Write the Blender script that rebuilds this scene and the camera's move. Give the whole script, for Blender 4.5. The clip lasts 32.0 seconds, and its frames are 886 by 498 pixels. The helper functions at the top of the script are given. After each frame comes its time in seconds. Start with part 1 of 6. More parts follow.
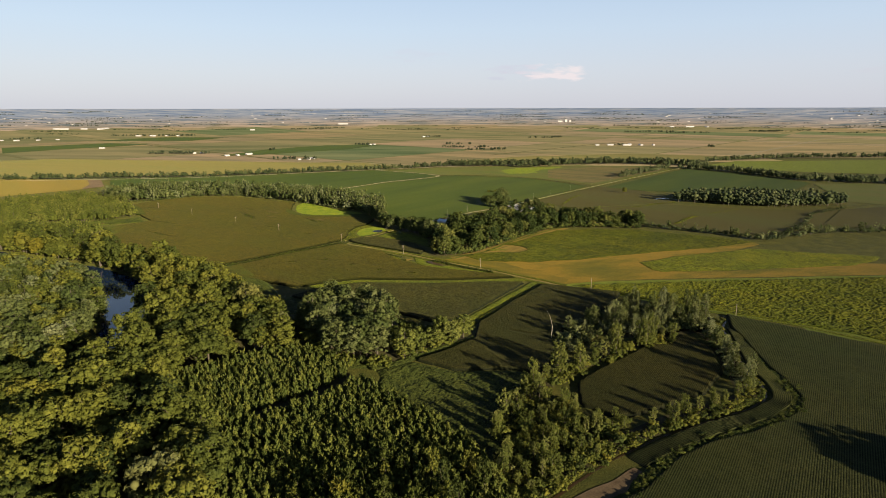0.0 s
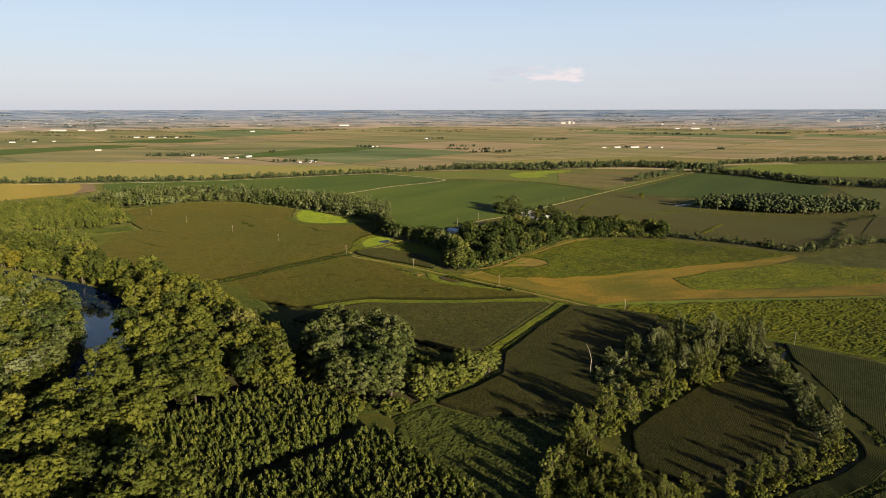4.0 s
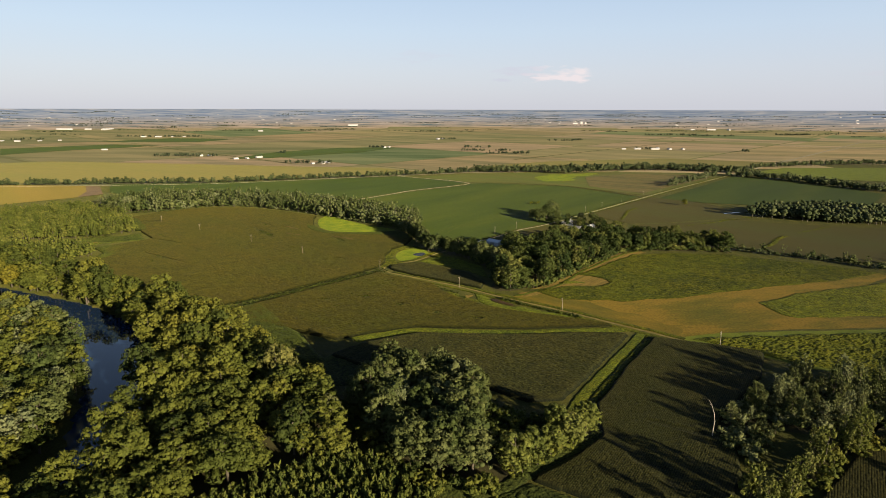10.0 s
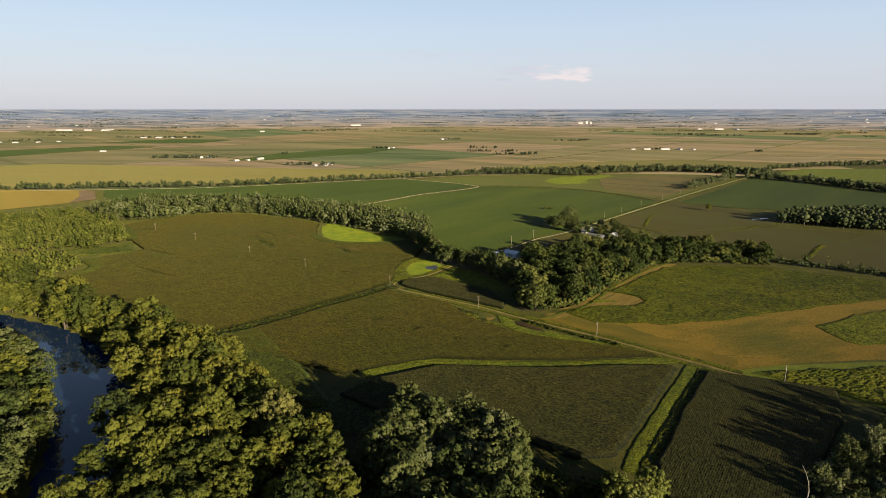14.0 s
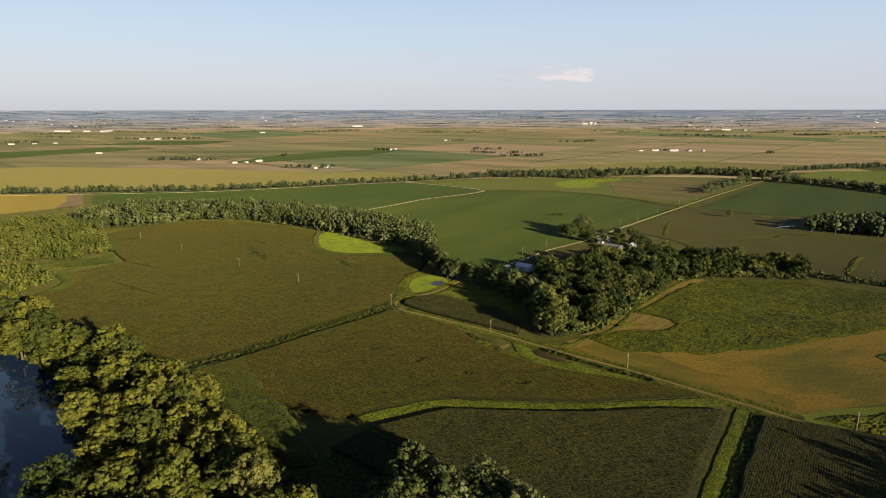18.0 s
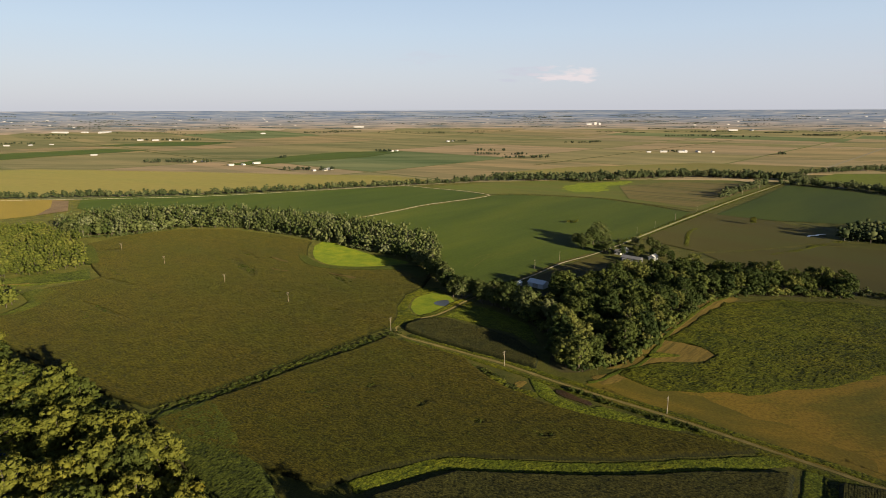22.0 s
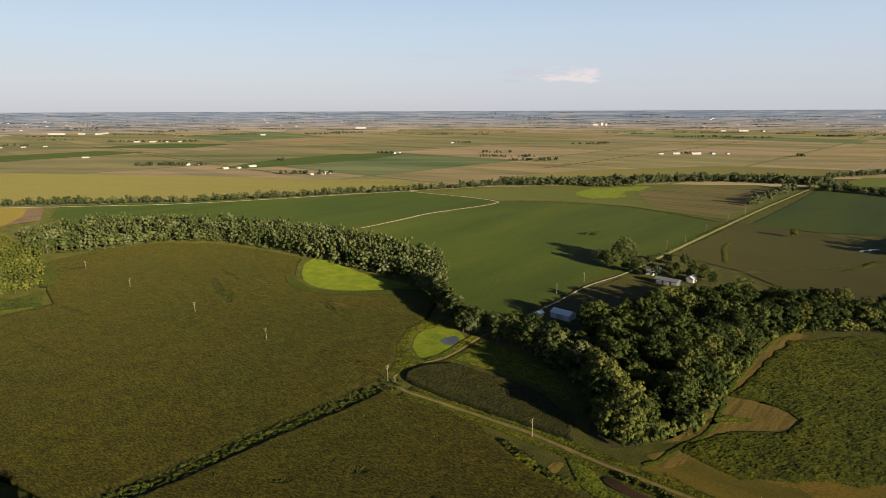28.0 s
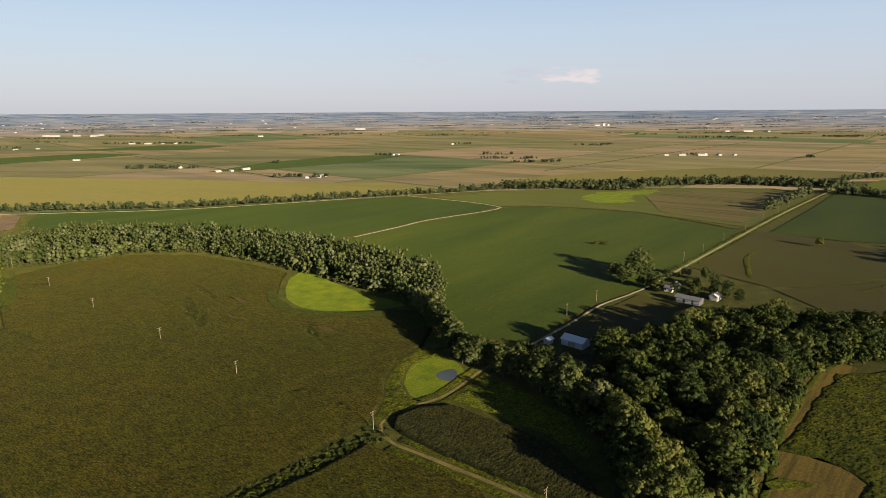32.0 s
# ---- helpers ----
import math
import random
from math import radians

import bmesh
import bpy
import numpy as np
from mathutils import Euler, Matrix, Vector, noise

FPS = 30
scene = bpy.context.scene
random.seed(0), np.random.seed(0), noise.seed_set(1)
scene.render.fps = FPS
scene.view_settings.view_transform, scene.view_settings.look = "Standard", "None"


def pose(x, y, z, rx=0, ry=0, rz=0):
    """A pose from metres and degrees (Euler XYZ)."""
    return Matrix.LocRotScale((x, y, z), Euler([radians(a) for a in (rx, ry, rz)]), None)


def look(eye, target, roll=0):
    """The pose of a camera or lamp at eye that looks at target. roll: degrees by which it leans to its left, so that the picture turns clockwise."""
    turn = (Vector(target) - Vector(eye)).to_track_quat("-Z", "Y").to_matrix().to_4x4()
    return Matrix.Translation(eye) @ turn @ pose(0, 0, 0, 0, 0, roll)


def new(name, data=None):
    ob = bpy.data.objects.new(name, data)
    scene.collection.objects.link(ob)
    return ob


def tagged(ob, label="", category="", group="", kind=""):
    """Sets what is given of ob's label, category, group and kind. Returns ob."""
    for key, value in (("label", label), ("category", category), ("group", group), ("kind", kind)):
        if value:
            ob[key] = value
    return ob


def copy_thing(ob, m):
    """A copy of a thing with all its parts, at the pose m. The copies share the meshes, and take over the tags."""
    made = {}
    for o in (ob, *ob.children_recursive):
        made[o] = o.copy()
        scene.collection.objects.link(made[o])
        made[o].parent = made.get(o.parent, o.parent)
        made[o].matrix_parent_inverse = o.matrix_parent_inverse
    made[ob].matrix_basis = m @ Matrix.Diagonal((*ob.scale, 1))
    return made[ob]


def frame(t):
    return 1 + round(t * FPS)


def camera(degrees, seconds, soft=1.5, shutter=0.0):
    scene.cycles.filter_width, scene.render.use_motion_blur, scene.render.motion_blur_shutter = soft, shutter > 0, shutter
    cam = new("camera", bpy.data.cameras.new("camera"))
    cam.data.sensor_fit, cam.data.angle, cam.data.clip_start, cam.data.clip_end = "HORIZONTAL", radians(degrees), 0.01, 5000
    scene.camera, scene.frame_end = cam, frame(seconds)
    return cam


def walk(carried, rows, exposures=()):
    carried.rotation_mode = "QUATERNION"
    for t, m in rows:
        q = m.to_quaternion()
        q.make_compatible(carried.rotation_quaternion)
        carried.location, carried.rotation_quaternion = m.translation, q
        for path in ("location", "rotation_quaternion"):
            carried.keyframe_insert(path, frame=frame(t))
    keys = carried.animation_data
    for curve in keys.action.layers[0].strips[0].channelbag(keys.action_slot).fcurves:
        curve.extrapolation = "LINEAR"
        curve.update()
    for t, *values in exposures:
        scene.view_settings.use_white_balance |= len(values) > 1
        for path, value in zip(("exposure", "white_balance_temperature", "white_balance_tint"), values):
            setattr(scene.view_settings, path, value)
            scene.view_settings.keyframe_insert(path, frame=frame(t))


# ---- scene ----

# ---------------------------------------------------------------- camera
# the plan is drawn in units of 1.2 m, told from the corn rows, which stand 0.76 m apart
PLAN = 1.2
cam = camera(73.76, 32.0, soft=0.72)

# seconds, x, y, z, heading (clockwise from +Y), downward tilt, roll
WALK = [
    (0, 0.00, 0.00, 100.00, 0.000, 13.395, -0.120),
    (1, -2.51, 9.59, 99.94, 0.122, 13.405, -0.114),
    (2, -4.36, 18.59, 100.08, 0.107, 13.370, -0.099),
    (3, -6.41, 26.68, 100.22, -0.045, 13.299, -0.077),
    (3.5, -7.43, 30.57, 100.20, -0.021, 13.275, -0.069),
    (5.5, -14.43, 45.47, 99.94, -0.125, 13.211, -0.041),
    (6, -16.65, 49.05, 99.88, -0.179, 13.204, -0.020),
    (7, -21.28, 56.01, 99.67, -0.203, 13.213, 0.027),
    (8, -25.84, 63.32, 99.57, -0.233, 13.230, 0.080),
    (9, -30.68, 71.56, 99.66, -0.365, 13.240, 0.125),
    (10, -34.86, 79.27, 99.65, -0.446, 13.268, 0.137),
    (11, -38.12, 87.25, 99.69, -0.491, 13.280, 0.127),
    (12, -40.02, 95.70, 99.73, -0.569, 13.285, 0.096),
    (13, -41.28, 104.45, 99.93, -0.611, 13.279, 0.049),
    (14, -43.16, 113.13, 100.38, -0.664, 13.300, -0.004),
    (14.5, -43.86, 117.44, 100.58, -0.668, 13.308, -0.023),
    (16.5, -45.57, 134.88, 100.79, -0.780, 13.284, -0.033),
    (17, -45.71, 139.14, 100.64, -0.819, 13.274, -0.043),
    (18, -46.03, 147.71, 100.37, -0.891, 13.241, -0.071),
    (19, -46.33, 156.55, 100.26, -0.954, 13.208, -0.104),
    (20, -47.05, 165.32, 100.31, -0.998, 13.216, -0.131),
    (21, -47.71, 174.23, 100.47, -1.046, 13.224, -0.143),
    (22, -48.37, 183.20, 100.63, -1.100, 13.210, -0.141),
    (23, -49.04, 192.17, 100.65, -1.142, 13.187, -0.134),
    (24, -49.58, 200.62, 100.42, -1.205, 13.183, -0.149),
    (25, -50.66, 209.32, 100.31, -1.252, 13.175, -0.171),
    (25.5, -51.17, 213.84, 100.30, -1.283, 13.174, -0.180),
    (27.5, -51.73, 232.29, 100.24, -1.382, 13.150, -0.198),
    (28, -51.72, 236.56, 100.25, -1.403, 13.144, -0.208),
    (29, -51.29, 245.41, 100.30, -1.488, 13.145, -0.244),
    (30, -50.78, 254.09, 100.30, -1.554, 13.138, -0.276),
    (31, -50.33, 262.72, 100.26, -1.611, 13.116, -0.307),
    (32, -50.59, 271.36, 100.18, -1.488, 13.076, -0.345),
]


def flight_pose(x, y, z, heading, tilt, roll):
    a, b = radians(heading), radians(tilt)
    way = Vector((math.sin(a) * math.cos(b), math.cos(a) * math.cos(b), -math.sin(b)))
    eye = Vector((x, y, z)) * PLAN
    return look(eye, eye + way * 100, roll)


walk(cam, [(w[0], flight_pose(*w[1:])) for w in WALK], [(0, 1.48), (13, 1.46), (19, 1.4), (25, 1.36), (32, 1.36)])

# ---------------------------------------------------------------- sky and sun
SUN_AZ, SUN_EL = 138.6, 13.5
world = bpy.data.worlds.new("sky")
scene.world = world
world.use_nodes = True
wn, wl = world.node_tree.nodes, world.node_tree.links
wn.clear()
w_out = wn.new("ShaderNodeOutputWorld")
w_bg = wn.new("ShaderNodeBackground")
w_sky = wn.new("ShaderNodeTexSky")
w_sky.sky_type = "NISHITA"
w_sky.sun_disc = False
w_sky.sun_elevation, w_sky.sun_rotation = radians(SUN_EL), radians(SUN_AZ)
w_sky.altitude, w_sky.air_density, w_sky.dust_density, w_sky.ozone_density = 100, 1.0, 1.2, 1.0
w_bg.inputs["Strength"].default_value = 0.088


def w_math(op, a, b=None):
    q = wn.new("ShaderNodeMath")
    q.operation = op
    for i, v in enumerate((a, b)):
        if v is None:
            continue
        if isinstance(v, (int, float)):
            q.inputs[i].default_value = v
        else:
            wl.new(v, q.inputs[i])
    return q.outputs[0]


def w_ramp(fac, stops):
    r = wn.new("ShaderNodeValToRGB")
    e = r.color_ramp.elements
    while len(e) < len(stops):
        e.new(0.5)
    for q, (p, c) in zip(e, stops):
        q.position, q.color = p, (*c, 1)
    wl.new(fac, r.inputs[0])
    return r.outputs[0]


def w_mix(fac, a, b):
    m = wn.new("ShaderNodeMix")
    m.data_type = "RGBA"
    for i, v in ((0, fac), (6, a), (7, b)):
        if isinstance(v, (int, float)):
            m.inputs[i].default_value = v
        elif isinstance(v, tuple):
            m.inputs[i].default_value = (*v, 1)
        else:
            wl.new(v, m.inputs[i])
    return m.outputs[2]


# summer haze lightens the clear sky, most of all low down
w_tc = wn.new("ShaderNodeTexCoord")
w_sep = wn.new("ShaderNodeSeparateXYZ")
wl.new(w_tc.outputs["Generated"], w_sep.inputs[0])
haze = w_ramp(w_sep.outputs[2], [(0.0, (2.55, 2.62, 2.95)), (0.06, (2.52, 2.72, 3.15)), (0.12, (2.33, 2.77, 3.38)), (0.2, (1.95, 2.5, 3.3)), (0.32, (1.0, 1.48, 2.35)), (0.46, (0.4, 0.62, 1.08)), (0.6, (0.22, 0.36, 0.64)), (1.0, (0.13, 0.21, 0.38))])
sky_col = w_mix(0.9, w_sky.outputs[0], haze)
# one small cloud and a few wisps in the north
w_y = w_math("MAXIMUM", w_sep.outputs[1], 0.01)
w_u, w_v = w_math("DIVIDE", w_sep.outputs[0], w_y), w_math("DIVIDE", w_sep.outputs[2], w_y)
w_comb = wn.new("ShaderNodeCombineXYZ")
wl.new(w_math("MULTIPLY", w_u, 26.0), w_comb.inputs[0])
wl.new(w_math("MULTIPLY", w_v, 110.0), w_comb.inputs[1])
w_noise = wn.new("ShaderNodeTexNoise")
w_noise.inputs["Scale"].default_value, w_noise.inputs["Detail"].default_value = 1.0, 5
wl.new(w_comb.outputs[0], w_noise.inputs["Vector"])
for cu, cv, su, sv, much, hue in ((0.16, 0.052, 0.075, 0.0075, 0.45, (2.75, 2.6, 2.95)), (0.183, 0.0555, 0.07, 0.0145, 0.8, (3.75, 3.35, 3.35)), (0.125, 0.061, 0.075, 0.0085, 0.5, (2.65, 2.65, 3.05)), (0.088, 0.047, 0.022, 0.003, 0.4, (2.5, 2.5, 3.0)), (-0.045, 0.084, 0.055, 0.012, 0.22, (2.7, 2.7, 3.1)), (0.72, 0.058, 0.05, 0.01, 0.3, (2.7, 2.6, 2.9))):
    du = w_math("POWER", w_math("ABSOLUTE", w_math("DIVIDE", w_math("SUBTRACT", w_u, cu), su)), 2.0)
    dv = w_math("POWER", w_math("ABSOLUTE", w_math("DIVIDE", w_math("SUBTRACT", w_v, cv), sv)), 2.0)
    k = w_math("ADD", w_math("SUBTRACT", 0.75, w_math("ADD", du, dv)), w_math("MULTIPLY", w_math("SUBTRACT", w_noise.outputs["Fac"], 0.5), 5.0))
    k = w_math("MULTIPLY", w_math("MINIMUM", w_math("MAXIMUM", k, 0.0), 1.0), much)
    sky_col = w_mix(k, sky_col, hue)
wl.new(sky_col, w_bg.inputs["Color"])
wl.new(w_bg.outputs[0], w_out.inputs["Surface"])

sun_data = bpy.data.lights.new("sun", "SUN")
sun_data.energy, sun_data.angle, sun_data.color = 5.0, radians(0.6), (1.0, 0.83, 0.56)
sun = new("sun", sun_data)
_a, _e = radians(SUN_AZ), radians(SUN_EL)
SUN_WAY = Vector((math.sin(_a) * math.cos(_e), math.cos(_a) * math.cos(_e), math.sin(_e)))
sun.matrix_world = look(SUN_WAY * 400 + Vector((0, 300, 0)), (0, 300, 0))
scene.view_settings.exposure = 1.48

# ---------------------------------------------------------------- materials


def plan_position(n, l):
    """The place in plan units."""
    v = n.new("ShaderNodeVectorMath")
    v.operation = "SCALE"
    v.inputs["Scale"].default_value = 1 / PLAN
    l.new(n.new("ShaderNodeNewGeometry").outputs["Position"], v.inputs[0])
    return v.outputs[0]


def mat(name):
    m = bpy.data.materials.new(name)
    m.use_nodes = True
    n, l = m.node_tree.nodes, m.node_tree.links
    return m, n, l, n["Principled BSDF"]


def noise_node(n, l, co, scale, detail=4, rough=0.6):
    t = n.new("ShaderNodeTexNoise")
    t.inputs["Scale"].default_value = scale
    t.inputs["Detail"].default_value = detail
    t.inputs["Roughness"].default_value = rough
    l.new(co, t.inputs["Vector"])
    return t.outputs["Fac"]


def ramp(n, l, fac, stops):
    r = n.new("ShaderNodeValToRGB")
    e = r.color_ramp.elements
    while len(e) < len(stops):
        e.new(0.5)
    for q, (p, c) in zip(e, stops):
        q.position, q.color = p, (*c, 1)
    l.new(fac, r.inputs[0])
    return r.outputs[0]


def mix(n, l, fac, a, b, kind="MIX"):
    m = n.new("ShaderNodeMix")
    m.data_type, m.blend_type = "RGBA", kind
    for s, v in ((0, fac), (6, a), (7, b)):
        if isinstance(v, (int, float)):
            m.inputs[s].default_value = v
        elif isinstance(v, tuple):
            m.inputs[s].default_value = (*v, 1)
        else:
            l.new(v, m.inputs[s])
    return m.outputs[2]


def bump(n, l, fac, strength, distance, b):
    u = n.new("ShaderNodeBump")
    u.inputs["Strength"].default_value, u.inputs["Distance"].default_value = strength, distance
    l.new(fac, u.inputs["Height"])
    l.new(u.outputs[0], b.inputs["Normal"])


def ground_mat(name, stops, scale=0.05, fine=1.2, rough=0.95, relief=0.3, stretch=None, turn=0.0, fine_mix=0.5, fuzz=0.015):
    """Earth and grass: broad patches, fine mottling, small relief."""
    m, n, l, b = mat(name)
    tc = plan_position(n, l)
    if stretch:
        mp = n.new("ShaderNodeMapping")
        mp.vector_type = "TEXTURE"
        mp.inputs["Rotation"].default_value = (0, 0, radians(turn))
        mp.inputs["Scale"].default_value = stretch
        l.new(tc, mp.inputs["Vector"])
        tcs = mp.outputs[0]
    else:
        tcs = tc
    a = noise_node(n, l, tcs, scale, 6, 0.62)
    f = noise_node(n, l, tc, fine, 3, 0.6)
    c = ramp(n, l, a, stops)
    d = ramp(n, l, f, [(0.3, (0.55, 0.55, 0.5)), (0.7, (1.25, 1.25, 1.2))])
    l.new(mix(n, l, fine_mix, c, mix(n, l, 1.0, c, d, "MULTIPLY")), b.inputs["Base Color"])
    b.inputs["Roughness"].default_value = rough
    b.inputs["Diffuse Roughness"].default_value = 1.0
    b.inputs["Sheen Weight"].default_value = fuzz * 0.3
    b.inputs["Sheen Roughness"].default_value = 0.4
    b.inputs["Sheen Tint"].default_value = (0.8, 0.68, 0.3, 1)
    b.inputs["Specular IOR Level"].default_value = 0.15
    bump(n, l, f, relief, 0.6, b)
    return m


def leaf_mat(name, stops, per_object):
    """Foliage: the tint differs from tree to tree and from spray to spray."""
    m, n, l, b = mat(name)
    if per_object:
        r = n.new("ShaderNodeObjectInfo").outputs["Random"]
    else:
        at = n.new("ShaderNodeAttribute")
        at.attribute_name = "tint"
        r = at.outputs["Fac"]
    g = n.new("ShaderNodeNewGeometry")
    base = ramp(n, l, r, stops)
    isl = ramp(n, l, g.outputs["Random Per Island"], [(0.0, (0.76, 0.8, 0.74)), (0.5, (0.97, 0.98, 0.93)), (1.0, (1.2, 1.18, 1.1))])
    big = noise_node(n, l, plan_position(n, l), 0.22, 2)
    isl2 = ramp(n, l, big, [(0.3, (0.75, 0.78, 0.75)), (0.7, (1.2, 1.15, 1.1))])
    c = mix(n, l, 1.0, mix(n, l, 1.0, base, isl, "MULTIPLY"), isl2, "MULTIPLY")
    l.new(c, b.inputs["Base Color"])
    b.inputs["Roughness"].default_value = 0.75
    b.inputs["Specular IOR Level"].default_value = 0.1
    tr = n.new("ShaderNodeBsdfTranslucent")
    l.new(c, tr.inputs["Color"])
    ms = n.new("ShaderNodeMixShader")
    ms.inputs[0].default_value = 0.12
    l.new(b.outputs[0], ms.inputs[1])
    l.new(tr.outputs[0], ms.inputs[2])
    l.new(ms.outputs[0], n["Material Output"].inputs["Surface"])
    return m


def crop_mat(name, low, top, patch, scale=0.03, fuzz=0.045, turn=-41, grain=1.0):
    """A crop stand: leaves low, darkened to paint shade into the gaps, tassels or pods on the crests, patches of
    ripeness drawn out along the rows.
    """
    m, n, l, b = mat(name)
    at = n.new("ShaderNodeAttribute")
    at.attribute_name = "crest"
    g = plan_position(n, l)
    mp = n.new("ShaderNodeMapping")
    mp.vector_type = "TEXTURE"
    mp.inputs["Rotation"].default_value = (0, 0, radians(turn))
    mp.inputs["Scale"].default_value = (2.5, 1, 1)
    l.new(g, mp.inputs["Vector"])
    a = noise_node(n, l, mp.outputs[0], scale * 2.2, 5, 0.6)
    broad = noise_node(n, l, g, scale * 0.5, 3, 0.5)
    f = noise_node(n, l, g, 1.6, 3, 0.7)
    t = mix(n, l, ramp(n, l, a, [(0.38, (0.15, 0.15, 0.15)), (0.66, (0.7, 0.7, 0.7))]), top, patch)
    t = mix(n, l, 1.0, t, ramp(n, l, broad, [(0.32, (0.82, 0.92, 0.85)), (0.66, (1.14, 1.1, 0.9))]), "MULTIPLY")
    # the dark low colour stands for leaves and for shade between plants
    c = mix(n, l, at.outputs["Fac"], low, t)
    d = ramp(n, l, f, [(0.3, (0.28, 0.3, 0.28)), (0.5, (0.96, 0.96, 0.96)), (0.7, (1.75, 1.7, 1.66))])
    l.new(mix(n, l, grain, c, d, "MULTIPLY"), b.inputs["Base Color"])
    b.inputs["Roughness"].default_value = 0.9
    b.inputs["Diffuse Roughness"].default_value = 1.0
    b.inputs["Sheen Weight"].default_value = fuzz * 0.3
    b.inputs["Sheen Roughness"].default_value = 0.4
    b.inputs["Sheen Tint"].default_value = (0.8, 0.68, 0.3, 1)
    b.inputs["Specular IOR Level"].default_value = 0.1
    bump(n, l, f, 0.4, 0.4, b)
    return m


def plain_mat(name, colour, rough=0.7, metal=0.0, vary=0.25, scale=1.5):
    m, n, l, b = mat(name)
    g = plan_position(n, l)
    f = noise_node(n, l, g, scale, 4)
    lo = tuple(c * (1 - vary) for c in colour)
    hi = tuple(min(1, c * (1 + vary)) for c in colour)
    l.new(ramp(n, l, f, [(0.3, lo), (0.7, hi)]), b.inputs["Base Color"])
    b.inputs["Roughness"].default_value = rough
    b.inputs["Metallic"].default_value = metal
    return m


M_GRASS = ground_mat("rough_grass", [(0.3, (0.0224, 0.028, 0.0056)), (0.5, (0.0392, 0.042, 0.0078)), (0.7, (0.0616, 0.056, 0.0112))], 0.12, 1.6, relief=0.6, fine_mix=0.9)
M_LIME = ground_mat("mown_clover", [(0.3, (0.0439, 0.0667, 0.0044)), (0.48, (0.0659, 0.0897, 0.0053)), (0.66, (0.0945, 0.108, 0.0065))], 0.12, 1.2, relief=0.3, fine_mix=0.8)
M_VERGE = ground_mat("verge_grass", [(0.3, (0.0441, 0.0612, 0.0059)), (0.6, (0.0734, 0.0906, 0.0083))], 0.12, 1.6, relief=0.4)
M_STUBBLE = ground_mat("dry_stubble", [(0.34, (0.0452, 0.0457, 0.005)), (0.44, (0.0719, 0.0581, 0.0062)), (0.54, (0.1067, 0.0721, 0.0091)), (0.66, (0.08, 0.0616, 0.0066))], 0.045, 0.9, relief=0.15, stretch=(2.5, 1, 1), turn=15, fine_mix=0.85)
M_MOWN = ground_mat("mown_olive_grass", [(0.34, (0.039, 0.038, 0.0043)), (0.5, (0.061, 0.0513, 0.006)), (0.66, (0.0952, 0.0665, 0.0077))], 0.06, 1.2, relief=0.2, stretch=(2.5, 1, 1), turn=-35, fine_mix=0.6)
M_CUT = ground_mat("brown_cut_weeds", [(0.32, (0.0403, 0.0403, 0.0081)), (0.44, (0.0706, 0.0519, 0.0121)), (0.56, (0.1058, 0.0766, 0.0182)), (0.7, (0.0554, 0.0504, 0.009))], 0.5, 1.1, relief=0.15, stretch=(14, 1, 1), turn=50, fine_mix=0.7)
M_TRACK = ground_mat("gravel_track", [(0.3, (0.0642, 0.055, 0.0162)), (0.6, (0.1148, 0.094, 0.0367))], 0.3, 3.0, relief=0.1)
M_ROAD = ground_mat("pale_gravel_road", [(0.3, (0.1573, 0.1383, 0.1001)), (0.6, (0.2193, 0.1955, 0.1431))], 0.2, 2.0, relief=0.1)
M_MUD = ground_mat("wet_mud", [(0.3, (0.0145, 0.0097, 0.0053)), (0.6, (0.0315, 0.0194, 0.0097))], 0.2, 2.0, rough=0.35)
M_SOY = ground_mat("soybean_leaves", [(0.3, (0.0147, 0.0252, 0.0033)), (0.5, (0.0201, 0.0321, 0.004)), (0.72, (0.0291, 0.0387, 0.0047))], 0.025, 0.6, fuzz=0.0, relief=0.15, stretch=(5, 1, 1), turn=49, fine_mix=0.45)
M_SOY_LIGHT = ground_mat("paler_soybean_leaves", [(0.3, (0.0177, 0.0283, 0.0033)), (0.5, (0.0241, 0.0361, 0.004)), (0.72, (0.035, 0.0436, 0.0048))], 0.025, 0.6, fuzz=0.0, relief=0.15, stretch=(5, 1, 1), turn=49, fine_mix=0.45)
M_RIPE = ground_mat("ripening_beans", [(0.3, (0.0237, 0.0231, 0.0048)), (0.5, (0.0319, 0.0292, 0.0062)), (0.72, (0.0299, 0.033, 0.0062))], 0.012, 0.8, fuzz=0.004, relief=0.25, stretch=(7, 1, 1), turn=-49, fine_mix=0.3)
M_TAN = ground_mat("ripe_field", [(0.3, (0.0769, 0.0612, 0.0122)), (0.5, (0.0944, 0.0717, 0.014)), (0.72, (0.0769, 0.0682, 0.0126))], 0.01, 0.5, relief=0.2, stretch=(9, 1, 1), turn=-49, fine_mix=0.3)
M_OLIVE = ground_mat("olive_field", [(0.3, (0.0301, 0.0404, 0.0076)), (0.45, (0.0468, 0.0491, 0.0108)), (0.58, (0.0362, 0.0491, 0.0078)), (0.72, (0.0513, 0.0509, 0.0121))], 0.03, 0.5, relief=0.25, stretch=(8, 1, 1), turn=-35, fine_mix=0.4)
M_STRIPE = ground_mat("striped_cut_field", [(0.38, (0.0288, 0.0297, 0.009)), (0.5, (0.0679, 0.0538, 0.0201)), (0.6, (0.0339, 0.0372, 0.0095))], 0.08, 0.5, relief=0.25, stretch=(30, 1, 1), turn=-35, fine_mix=0.3)
M_LODGED = ground_mat("flattened_corn", [(0.3, (0.0196, 0.0179, 0.0045)), (0.6, (0.0476, 0.0336, 0.0101))], 0.6, 2.0, relief=0.3)
